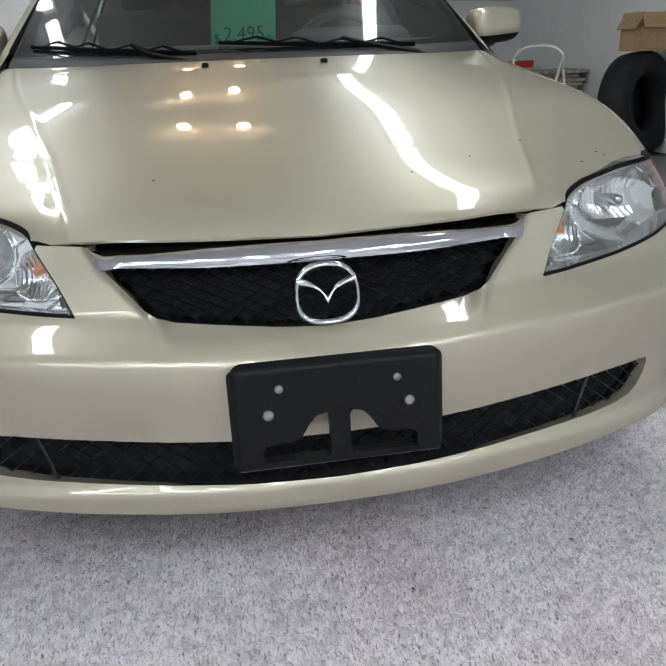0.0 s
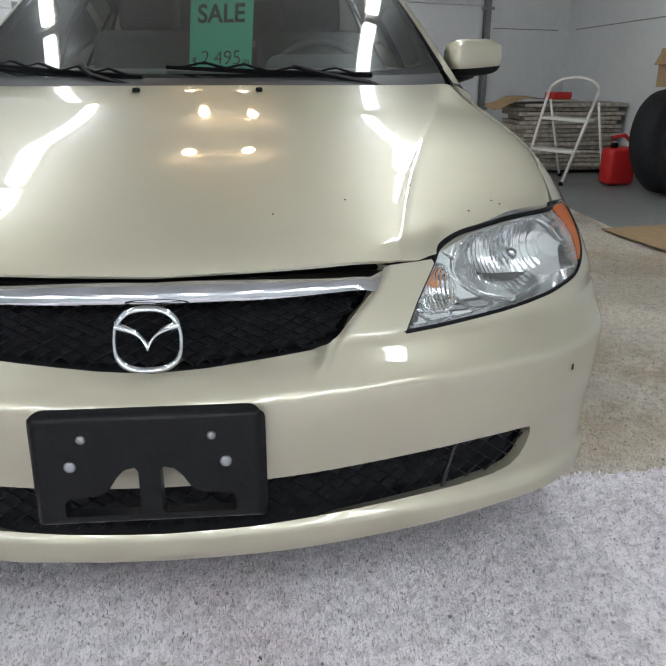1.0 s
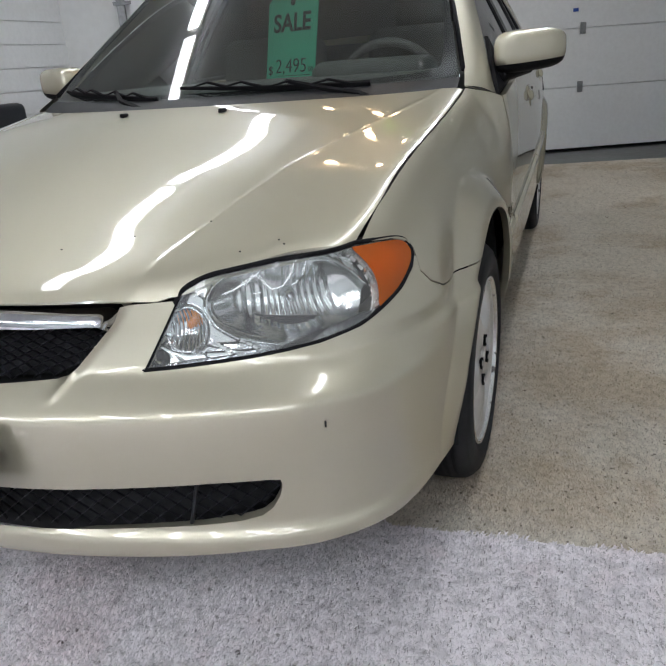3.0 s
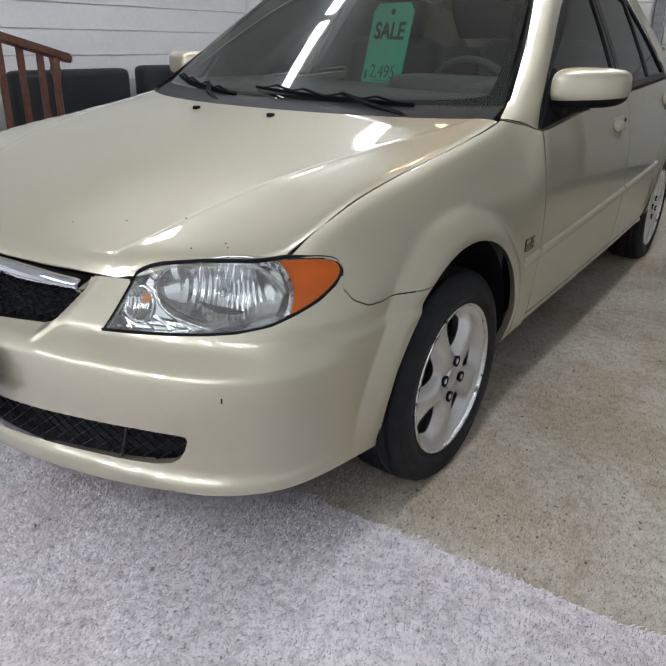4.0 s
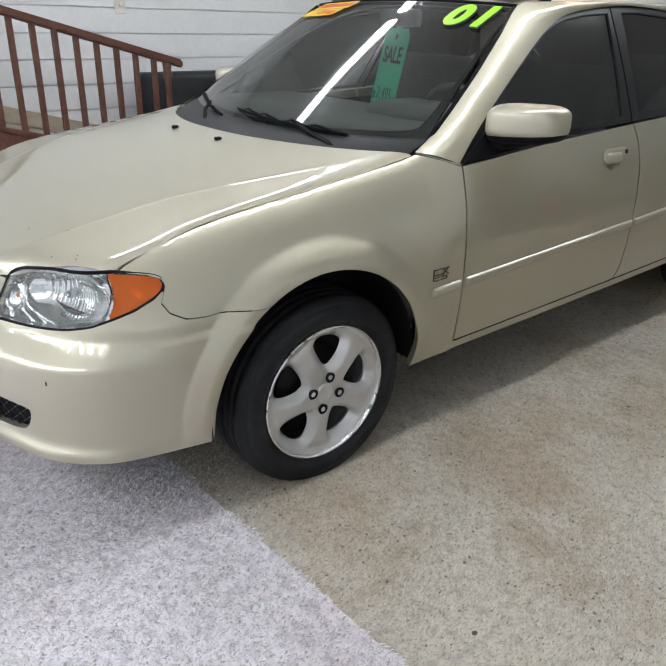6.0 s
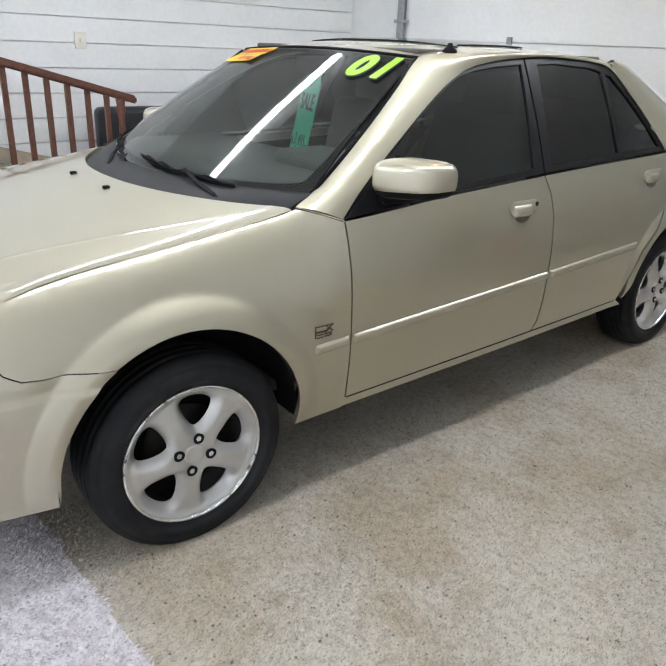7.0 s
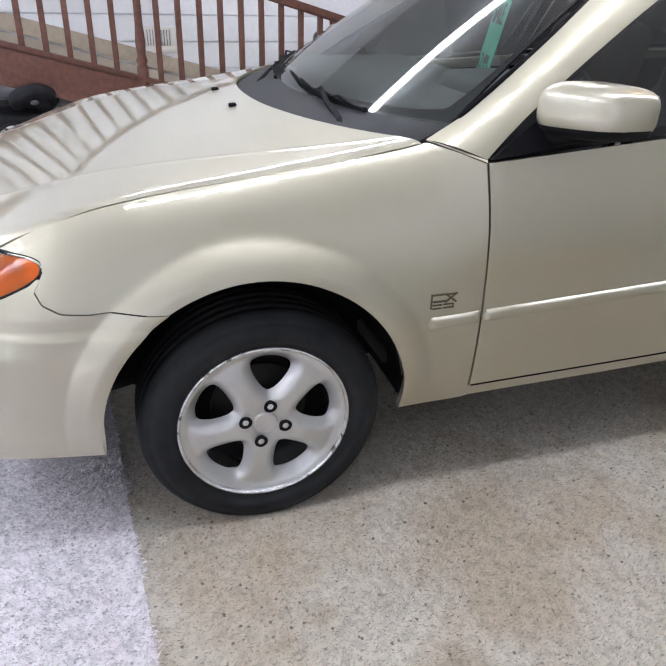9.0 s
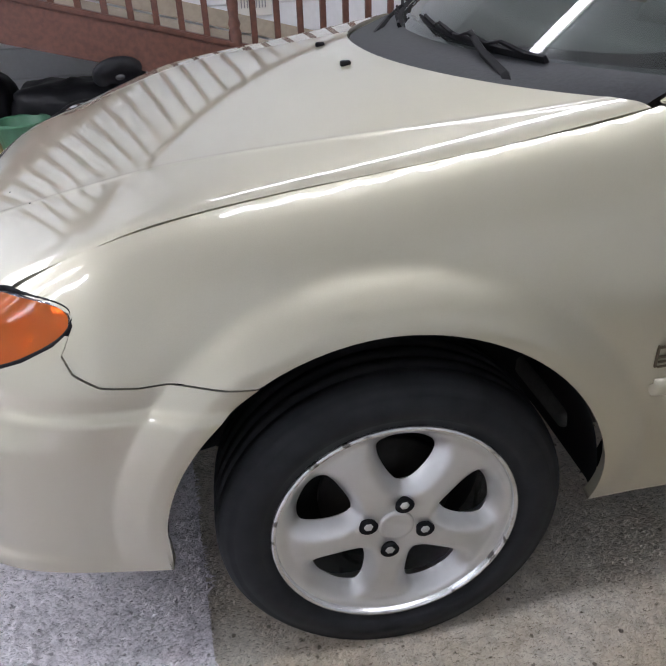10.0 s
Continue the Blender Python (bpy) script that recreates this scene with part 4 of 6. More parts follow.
for sgn in (1, -1):
    def hl(u, v, f=body, sg=sgn):
        x, y, z = f(u, v)
        return np.asarray(x) * sg, y, z

    def lamp_inside(u, v, sg=sgn):
        dep = lamp_depth(u, v)
        x, y, z = body(u, v)
        a_ = np.abs(u)
        return (x - np.interp(a_, arc, PN[:, 0]) * dep) * sg, y - np.interp(a_, arc, PN[:, 1]) * dep, z

    def in_lamp(u, v, dep, sg=sgn):
        x, y, z = deeper(body, dep)(u, v)
        return Vector((float(x) * sg, float(y), float(z)))
    unit = bm_object("headlight", bmesh.new(), DARK, car, "hazed clear headlight with amber corner lamp")
    edge = fine(hl_out, 8)
    inner = np.array([p if p[0] < amber_edge(p[1]) else (float(amber_edge(p[1])), p[1]) for p in edge])
    mesh_object("reflector", sheet([inner], lamp_inside, 0.0022, 0.0), REFLECTOR, unit, "ribbed mirror reflector")
    gx, gy, gz = hl(edge[:, 0], edge[:, 1], deeper(body, 0.0055))
    part("gasket", tube_bm(list(zip(gx.tolist(), gy.tolist(), gz.tolist())), 0.0048, 8, closed=True), BLACK, unit, "black rubber gasket")
    wall_in = [hl(edge[:, 0], edge[:, 1], deeper(body, dp)) for dp in (0.006, 0.045)]
    wv = [tuple(float(c[i]) for c in ring) for ring in wall_in for i in range(len(edge))]
    ne = len(edge)
    wm = bpy.data.meshes.new("housing_wall")
    wm.from_pydata(wv, [], [(i, (i + 1) % ne, ne + (i + 1) % ne, ne + i) for i in range(ne)])
    mesh_object("housing_wall", wm, CHROME, unit)
    lens = mesh_object("lens", sheet([inner], lambda u, v: hl(u, v, deeper(body, 0.003)), 0.008, 0.008), LENS, unit, "slightly hazed clear lens")
    lens.visible_shadow = False
    # amber lamp: a lens set in a pale rim, over a mirrored back with a bulb
    mid_ = np.array([float(amber_edge(0.66)) + 0.055, 0.672])
    outer = np.array([p if p[0] > amber_edge(p[1]) + 0.004 else (float(amber_edge(p[1])) + 0.004, p[1]) for p in edge])
    shrink = mid_ + (outer - mid_) * 0.925
    mesh_object("lamp_rim", sheet([outer, shrink], lambda u, v: hl(u, v, deeper(body, 0.003)), 0.004, 0.02), LENS, unit, "clear rim of the corner lamp")
    am = mesh_object("corner_lamp", sheet([shrink], lambda u, v: hl(u, v, deeper(body, 0.0025)), 0.008, 0.012), AMBER, unit, "amber side lamp lens")
    am.visible_shadow = False

    def amber_back(u, v, sg=sgn):
        rr = np.hypot((np.asarray(u) - mid_[0]) / 0.05, (np.asarray(v) - mid_[1]) / 0.045)
        dep = 0.014 + 0.022 * np.clip(1 - rr ** 2, 0, 1) + 0.0012 * np.abs(np.sin(np.asarray(v) * 700))
        x, y, z = body(u, v)
        return (x - np.interp(u, arc, PN[:, 0]) * dep) * sg, y - np.interp(u, arc, PN[:, 1]) * dep, z
    mesh_object("corner_reflector", sheet([outer], amber_back, 0.0035, 0.0), REFLECTOR, unit)
    for (us, vz, dep, rr, mt, nm) in ((BOWL_S, BOWL_Z, 0.064, 0.012, CHROME, "bulb_shield"), (TURN_S + 0.004, TURN_Z + 0.006, 0.046, 0.0075, AMBERGLASS, "turn_bulb"), (mid_[0], mid_[1], 0.030, 0.006, AMBERGLASS, "side_bulb")):
        at = in_lamp(us, vz, dep)
        b = lathe_bm([(0.0001, 0.024), (rr * 0.7, 0.020), (rr, 0.008), (rr, -0.014), (rr * 0.8, -0.024)], 18)
        nx, ny = float(np.interp(us, arc, PN[:, 0])), float(np.interp(us, arc, PN[:, 1]))
        rot = Vector((sgn * nx, ny, 0)).to_track_quat("Z", "Y").to_matrix().to_4x4()
        bmesh.ops.transform(b, matrix=Matrix.Translation(at) @ rot, verts=b.verts)
        part(nm, b, mt, unit)
    at = in_lamp(float(sx(0.420)), 0.584, 0.016)
    part("adjuster", lathe_bm([(0.0075, -0.01), (0.0075, 0.006), (0.0045, 0.0075), (0.0001, 0.0075)], 6, "z", at), DARK, unit, "dark adjuster screw")

# emblem: a flattened ring and two tapering wings that meet in a point
ey, ez = 1.074, 0.594


def emblem_point(px, pz, lift=0.0):
    return Vector((px, ey + 0.30 * pz - lift, ez + pz))


def emblem_band(outer, inner, height):
    """A bevelled flat band between two outlines."""
    bm = bmesh.new()
    n = len(outer)
    rows = []
    for k, lift in ((0.0, 0.0), (0.06, 0.55 * height), (0.28, 0.92 * height), (0.5, height), (0.72, 0.92 * height), (0.94, 0.55 * height), (1.0, 0.0)):
        rows.append([bm.verts.new(emblem_point(o[0] + (i_[0] - o[0]) * k, o[1] + (i_[1] - o[1]) * k, lift)) for o, i_ in zip(outer, inner)])
    for a, b in zip(rows, rows[1:]):
        for k in range(n):
            bm.faces.new((a[k], a[(k + 1) % n], b[(k + 1) % n], b[k]))
    bmesh.ops.recalc_face_normals(bm, faces=bm.faces)
    return bm


def egg(w, h, e, n=56):
    out = []
    for k in range(n):
        t = 2 * math.pi * k / n
        c, s_ = math.cos(t), math.sin(t)
        px = w * math.copysign(abs(c) ** (2 / e), c) * (1 - 0.05 * s_)
        out.append((px, h * math.copysign(abs(s_) ** (2 / e), s_)))
    return out


emb = part("emblem_ring", emblem_band(egg(0.0500, 0.0455, 2.6), egg(0.0430, 0.0375, 2.5), 0.006), CHROME, car, "chrome badge ring")
for sg in (1, -1):
    top = spline([(0, -0.003), (0.010, 0.008), (0.024, 0.017), (0.045, 0.026)], 6)
    low_ = spline([(0, -0.020), (0.009, 0.000), (0.024, 0.009), (0.044, 0.013)], 6)
    b = bmesh.new()
    rows = [[b.verts.new(emblem_point(sg * (p[0] + (q[0] - p[0]) * k), p[1] + (q[1] - p[1]) * k, lift)) for p, q in zip(top, low_)] for k, lift in ((0, 0.0), (0.08, 0.004), (0.5, 0.009), (0.92, 0.004), (1, 0.0))]
    for a, c in zip(rows, rows[1:]):
        for k in range(len(a) - 1):
            b.faces.new((a[k], a[k + 1], c[k + 1], c[k]))
    bmesh.ops.recalc_face_normals(b, faces=b.faces)
    part("emblem_wing", b, CHROME, emb)

# plate holder
holder = thing("plate_holder", "empty black plastic licence plate holder on the bumper", "plate holder")
holder.location = (0, 0, 0)


hp = rounded(-0.162, 0.346, 0.162, 0.518, 0.022, 7)
hole_l = np.array([(-0.118, 0.365), (-0.118, 0.386), (-0.112, 0.392), (-0.070, 0.396), (-0.058, 0.402), (-0.045, 0.422), (-0.034, 0.433), (-0.020, 0.436), (-0.015, 0.430), (-0.015, 0.370), (-0.020, 0.365)])
hole_r = hole_l * np.array([-1, 1])


def holder_face(u, v):
    u, v = np.asarray(u, float), np.asarray(v, float)
    e = np.minimum(np.minimum(0.162 - np.abs(u), 0.518 - v), v - 0.346)
    return u, 0.992 + (v - 0.43) * 0.10 + 0.014 * np.clip(1 - e / 0.013, 0, 1) ** 1.6, v


mesh_object("holder_body", sheet([hp, hole_l, hole_r], holder_face, 0.004, 0.022), PLATE, holder)
for x, z, r in ((-0.088, 0.480, 0.0065), (0.088, 0.480, 0.0065), (-0.106, 0.441, 0.0085), (0.106, 0.441, 0.0085)):
    b = lathe_bm([(r, 0.0), (r, 0.003), (r * 0.6, 0.005), (0.0001, 0.005)], 12)
    bmesh.ops.transform(b, matrix=Matrix.Translation((x, 0.993 + (z - 0.43) * 0.1, z)) @ pose(0, 0, 0, 90), verts=b.verts)
    part("screw", b, STEEL, holder, "bright steel screw")


# ---- wheels ----
def wheel(name, x, y, side, steer=0.0):
    """An alloy wheel with five broad spokes; side 1: faces +x."""
    w = new(name)
    w.parent = car
    R, r0 = 0.298, 0.205
    prof = [(r0 - 0.012, -0.10), (r0 + 0.004, -0.095), (0.25, -0.10), (R - 0.02, -0.09), (R - 0.002, -0.07), (R - 0.001, -0.052), (R - 0.005, -0.050), (R - 0.005, -0.044), (R, -0.042), (R, -0.020), (R - 0.005, -0.018), (R - 0.005, -0.012), (R, -0.010), (R, 0.012), (R - 0.005, 0.014), (R - 0.005, 0.020), (R, 0.022), (R - 0.001, 0.042), (R - 0.005, 0.044), (R - 0.005, 0.048), (R - 0.002, 0.050), (R - 0.005, 0.062), (R - 0.011, 0.071), (R - 0.016, 0.074), (0.277, 0.081), (0.270, 0.081), (0.268, 0.085), (0.245, 0.090), (0.228, 0.089), (0.226, 0.086), (r0 + 0.003, 0.078), (r0 - 0.006, 0.074)]
    tread = lathe_bm([(a, b) for a, b in prof], 96, "x", caps=False)
    for v in tread.verts:
        # the tyre stands flat on the carpet and bulges a little there
        if v.co.z < -0.2825:
            v.co.z = -0.2825
        if v.co.z < -0.2:
            v.co.x *= 1 + 0.05 * (-0.2 - v.co.z) / 0.0825
    tyre = part("tyre", tread, RUBBER, w, "black radial tyre with worn sidewall")
    lip = part("rim_barrel", lathe_bm([(r0 + 0.001, 0.072), (r0 + 0.006, 0.079), (r0 + 0.0045, 0.085), (r0 - 0.0005, 0.086), (r0 - 0.003, 0.082), (r0 - 0.0045, 0.070), (r0 - 0.016, 0.050), (r0 - 0.022, 0.0), (r0 - 0.022, -0.10)], 72, "x", caps=False), ALLOYLIP, w, "alloy rim with kerb scuffs")
    circ = lambda r, n=80: np.array([(r * math.cos(2 * math.pi * k / n), r * math.sin(2 * math.pi * k / n)) for k in range(n)])
    holes = []
    for k in range(5):
        a = radians(82 + 72 * k)
        pts = []
        for rr, da in ((0.071, 0.0), (0.082, 0.20), (0.110, 0.335), (0.146, 0.385), (0.169, 0.345), (0.177, 0.18), (0.178, 0.0), (0.177, -0.18), (0.169, -0.345), (0.146, -0.385), (0.110, -0.335), (0.082, -0.20)):
            pts.append((rr * math.cos(a + da), rr * math.sin(a + da)))
        mid_hole = np.mean(pts, axis=0)
        holes.append(fine([mid_hole + (np.array(p) - mid_hole) * 0.83 for p in pts], 4))

    def face(u, v):
        u, v = np.asarray(u, float), np.asarray(v, float)
        r = np.hypot(u, v)
        ang = np.arctan2(v, u)
        away = np.abs(np.mod(ang - radians(82 + 36) + math.pi / 5, 2 * math.pi / 5) - math.pi / 5)
        crown = 1 - np.clip(away * r / 0.06, 0, 1) ** 2
        uv = np.stack([u.ravel(), v.ravel()], 1)
        gap = np.linalg.norm(nearest(holes, uv) - uv, axis=1).reshape(u.shape)
        within = np.zeros(u.shape, bool)
        for h in holes:
            within |= inside(h, u, v)
        gap = np.where(within, 0.0, gap)
        dish = 0.068 + 0.009 * smoothstep(0.19, 0.10, r) + 0.005 * crown * smoothstep(0.05, 0.09, r) * smoothstep(0.20, 0.16, r)
        dish = dish - 0.005 * smoothstep(0.05, 0.02, r) + 0.008 * smoothstep(0.180, 0.198, r)
        return dish - 0.024 * np.clip(1 - gap / 0.027, 0, 1) ** 1.9, u, v
    part_me = sheet([circ(0.2015)] + holes, face, 0.0042, 0.042, (-5, 0, 0))
    mesh_object("spokes", part_me, ALLOY, w, "silver five-spoke alloy face")
    part("brake_disc", lathe_bm([(0.0001, 0.0), (0.12, 0.0), (0.12, -0.015), (0.0001, -0.015)], 32, "x"), DISC, w, "dull dark brake disc")
    # black disc added to put shade behind the spoke openings
    part("wheel_shade_disc", lathe_bm([(0.0001, -0.035), (0.185, -0.035)], 32, "x", caps=False), DARK, w)
    for k in range(4):
        a = radians(76 + 90 * k)
        c = Vector((0.074, 0.05 * math.cos(a), 0.05 * math.sin(a)))
        part("lug_recess", lathe_bm([(0.0165, 0.0085), (0.0145, 0.0075), (0.0138, -0.006), (0.0001, -0.006)], 16, "x", c), DARK, w)
        part("lug_nut", lathe_bm([(0.0105, -0.006), (0.0105, 0.005), (0.0075, 0.0095), (0.0001, 0.010)], 6, "x", c), ALLOY, w, "steel wheel nut")
    part("hub_cap", lathe_bm([(0.031, 0.066), (0.031, 0.0765), (0.029, 0.0785), (0.024, 0.079), (0.022, 0.078), (0.0001, 0.0785)], 28, "x"), ALLOY, w)
    w.matrix_basis = pose(x, y, 0.284, 0, 0, steer if side > 0 else 180 + steer)
    return w


wheel("front_wheel", 0.753, 1.90, 1, -1.2)
wheel("front_wheel", -0.753, 1.90, -1, -1.2)
wheel("rear_wheel", 0.740, 4.51, 1)
wheel("rear_wheel", -0.740, 4.51, -1)
for cy in (1.89, 4.50):
    for sg in (1, -1):
        prof = [(0.3635, 0.826), (0.372, 0.79), (0.378, 0.60), (0.378, 0.50), (0.0001, 0.50)]
        b = lathe_bm([(r, h * sg) for r, h in prof], 90, "x", (0, cy, 0.305), caps=False)
        bmesh.ops.delete(b, geom=[f for f in b.faces if f.calc_center_median().z < (0.268 if f.calc_center_median().y > cy else 0.262) or len(f.verts) > 4], context="FACES")
        part("wheel_well", b, DARK, car)

# ---- trim ----
def moulding(y0, y1, parent_pair, name):
    def f(u, v):
        y = np.asarray(u, float)
        vv = np.asarray(v, float) / 0.05
        zc = 0.509 + (0.580 - 0.509) * (y - 2.30) / (4.12 - 2.30)
        x, yy, zz = body(sy(y), zc + vv * 0.032)
        endf = np.clip(np.minimum(y - y0, y1 - y) / 0.012, 0, 1) ** 0.5
        return x + 0.001 + 0.012 * endf * np.sqrt(np.clip(1 - (2 * np.abs(vv)) ** 3, 0, 1)), yy, zz
    r = 0.02
    pts = [(y0, -0.012), (y0 + 0.006, -0.025), (y1, -0.025), (y1, 0.025), (y0 + 0.006, 0.025), (y0, 0.012)]
    me = sheet([np.array(pts)], f, 0.006, 0.006)
    m2 = flip_mesh(me)
    mesh_object(name, me, PAINT, parent_pair[0])
    mesh_object(name, m2, PAINT, parent_pair[1])


moulding(2.298, 2.430, (car, car), "wing_moulding")
moulding(2.444, 3.446, front_doors, "door_moulding")
moulding(3.458, 4.125, rear_doors, "door_moulding")


def handle(y, z, pair):
    cup_line = half_disc(y - 0.004, z)
    ctr = cup_line.mean(0)

    def cup(u, v):
        rr = np.hypot((np.asarray(u) - ctr[0]) / 0.05, (np.asarray(v) - z + 0.02) / 0.035)
        return deeper(body, 0.002 + 0.020 * np.clip(1 - rr ** 2, 0, 1))(u, v)

    def swell(y0, z0, hw, hh, height):
        mid_s = float(sy(y0))
        return lambda u, v: deeper(body, -height * np.clip(1 - np.abs((np.asarray(u) - mid_s) / hw) ** 4, 0, 1) ** 0.5 * np.clip(1 - np.abs((np.asarray(v) - z0) / hh) ** 3, 0, 1) ** 0.5)(u, v)
    base_line = np.array([(float(sy(a)), b) for a, b in rounded(y - 0.080, z - 0.024, y + 0.084, z + 0.026, 0.024)])
    flap_line = np.array([(float(sy(a)), b) for a, b in rounded(y - 0.070, z - 0.030, y + 0.046, z + 0.012, 0.016)])
    for me, nm, mt in ((sheet([cup_line], cup, 0.004, 0.0), "handle_cup", PAINT),
                       (sheet([base_line], swell(y + 0.002, z + 0.001, 0.083, 0.026, 0.009), 0.004, 0.004), "handle_base", PAINT),
                       (sheet([flap_line], swell(y - 0.012, z - 0.009, 0.059, 0.022, 0.020), 0.004, 0.006), "door_handle", PAINT)):
        mesh_object(nm, flip_mesh(me), mt, pair[1])
        mesh_object(nm, me, mt, pair[0])


handle(3.262, 0.838, front_doors)
handle(4.205, 0.882, rear_doors)

# door mirrors
for sg in (1, -1):
    shell = bmesh.new()
    bmesh.ops.create_cube(shell, size=1)
    bmesh.ops.subdivide_edges(shell, edges=shell.edges[:], cuts=10, use_grid_fill=True)
    for v in shell.verts:
        c = v.co * 2
        e = 3.7
        l = (abs(c.x) ** e + abs(c.y) ** e + abs(c.z) ** e) ** (1 / e)
        c = c / l
        v.co = Vector((c.x * 0.104, c.y * (0.085 if c.y < 0 else 0.060) * (1 - 0.12 * c.x * sg), c.z * 0.057 * (1 - 0.07 * c.x * sg)))
        v.co.y += 0.035 * c.x * sg
        v.co.z += 0.004 * c.x * sg
    bmesh.ops.transform(shell, matrix=Matrix.Translation((sg * 0.872, 2.655, 0.998)), verts=shell.verts)
    mirror = part("door_mirror", shell, PAINT, car, "champagne painted door mirror shell")
    low = mirror.data.copy()
    low.materials.clear()
    low.transform(Matrix.Translation((sg * 0.872, 2.655, 0.998)) @ Matrix.Diagonal((0.975, 0.97, 0.95, 1)) @ Matrix.Translation((-sg * 0.872, -2.655, -0.998 - 0.009)))
    mesh_object("mirror_underside", low, BLACK, mirror, "black plastic mirror underside")
    part("mirror_glass", box_bm((0.15, 0.004, 0.080), (sg * 0.872, 2.714, 0.998), 0.002, Matrix.Rotation(radians(18 * sg), 3, "Z")), CHROME, mirror)
    tri = bmesh.new()
    g = [gpt(y, z, 0.004) for y, z in ((2.440, 0.884), (2.70, 0.908), (2.70, 1.045))]
    lo = [tri.verts.new((sg * x, y, z)) for x, y, z in g]
    hi = [tri.verts.new((sg * (x + 0.012), y, z)) for x, y, z in g]
    tri.faces.new(hi)
    tri.faces.new(lo[::-1])
    for i in range(3):
        tri.faces.new((lo[i], lo[(i + 1) % 3], hi[(i + 1) % 3], hi[i]))
    bmesh.ops.recalc_face_normals(tri, faces=tri.faces)
    part("mirror_base", tri, BLACK, mirror, "black plastic sail", False)
    part("mirror_arm", tube_bm([(sg * 0.765, 2.60, 0.925), (sg * 0.80, 2.62, 0.938), (sg * 0.87, 2.655, 0.952)], lambda t: 0.034 - 0.010 * t, 10), BLACK, mirror)

# cowl, wipers and washer jets
cowl = ruled([(x, float(bonnet_rear(x)) + 0.004, float(bonnet(x, bonnet_rear(x))[2]) - 0.012) for x in np.linspace(-0.70, 0.70, 17)], [(x, wbase(x)[1] + 0.02, wbase(x)[2] + 0.006) for x in np.linspace(-0.70, 0.70, 17)], 6, 0.004, 50, (0, 2.2, 0.5))
mesh_object("cowl", cowl, COWL, car, "weathered black plastic cowl")


def on_glass(x, t, lift=0.0):
    a, b = Vector(wbase(x)), Vector(header(x * 0.78))
    p = a.lerp(b, t)
    return p + Vector((0, -0.5, 0.86)) * (0.012 * math.sin(math.pi * max(0, min(1, t))) + lift)


def bar_bm(points, w, h):
    """A flat bar of breadth w and height h along points, tapering."""
    bm = bmesh.new()
    pts = [Vector(p) for p in points]
    rings = []
    n = len(pts)
    for i, p in enumerate(pts):
        dd = (pts[min(i + 1, n - 1)] - pts[max(i - 1, 0)]).normalized()
        up = Vector((0, -0.5, 0.86))
        sd = dd.cross(up).normalized()
        k = 1 - 0.45 * i / (n - 1)
        rings.append([bm.verts.new(p + sd * a * w * k / 2 + up * b_ * h * k / 2) for a, b_ in ((-1, -1), (1, -1), (0.7, 1), (-0.7, 1))])
    for a, b_ in zip(rings, rings[1:]):
        for k in range(4):
            bm.faces.new((a[k], a[(k + 1) % 4], b_[(k + 1) % 4], b_[k]))
    bm.faces.new(rings[0][::-1])
    bm.faces.new(rings[-1])
    bmesh.ops.recalc_face_normals(bm, faces=bm.faces)
    return bm


for x0, x1 in ((0.50, -0.08), (-0.14, -0.62)):
    arm = part("wiper_arm", bar_bm([on_glass(x0, -0.13, 0.014), on_glass(x0 - 0.05, -0.08, 0.022), on_glass(x0 - 0.16, -0.02, 0.022), on_glass((x0 + x1) / 2 + 0.03, 0.035, 0.022)], 0.022, 0.012), BLACK, car, "black wiper arm", False)
    blade = part("wiper_blade", bar_bm([on_glass(x0 - 0.03 + (x1 - x0) * k / 8, 0.0 + 0.06 * k / 8, 0.008) for k in range(9)], 0.010, 0.016), BLACK, arm, "", False)
    for k in (1.5, 3, 5, 6.5):
        part("blade_yoke", bar_bm([on_glass(x0 - 0.03 + (x1 - x0) * (k - 0.8) / 8, 0.06 * (k - 0.8) / 8, 0.013), on_glass(x0 - 0.03 + (x1 - x0) * k / 8, 0.06 * k / 8, 0.028), on_glass(x0 - 0.03 + (x1 - x0) * (k + 0.8) / 8, 0.06 * (k + 0.8) / 8, 0.013)], 0.009, 0.006), BLACK, arm, "", False)
    part("wiper_cap", lathe_bm([(0.016, -0.012), (0.016, 0.006), (0.010, 0.013), (0.0001, 0.014)], 14, "z", on_glass(x0, -0.13, 0.016)), BLACK, arm)
for sg in (1, -1):
    zz = float(bonnet(0.15, 1.972)[2])
    part("washer_jet", box_bm((0.017, 0.022, 0.012), (sg * 0.15, 1.972, zz + 0.003), 0.004, segments=3), BLACK, car)
part("aerial_base", lathe_bm([(0.030, -0.01), (0.026, 0.006), (0.012, 0.018), (0.008, 0.03), (0.0001, 0.031)], 14, "z", (0.535, 3.11, 1.352)), BLACK, car)

# black band round the windshield
for sg in (1, -1):
    part("windshield_seal", tube_bm([(sg * x, y - 0.004, z + 0.003) for x, y, z in [(0.705, 2.40, 0.955), (0.655, 2.60, 1.085), (0.60, 2.78, 1.208), (0.548, 2.93, 1.322)]], 0.007, 6), BLACK, car)
part("header_seal", tube_bm([header(x) for x in np.linspace(-0.548, 0.548, 13)], 0.006, 6), BLACK, car)

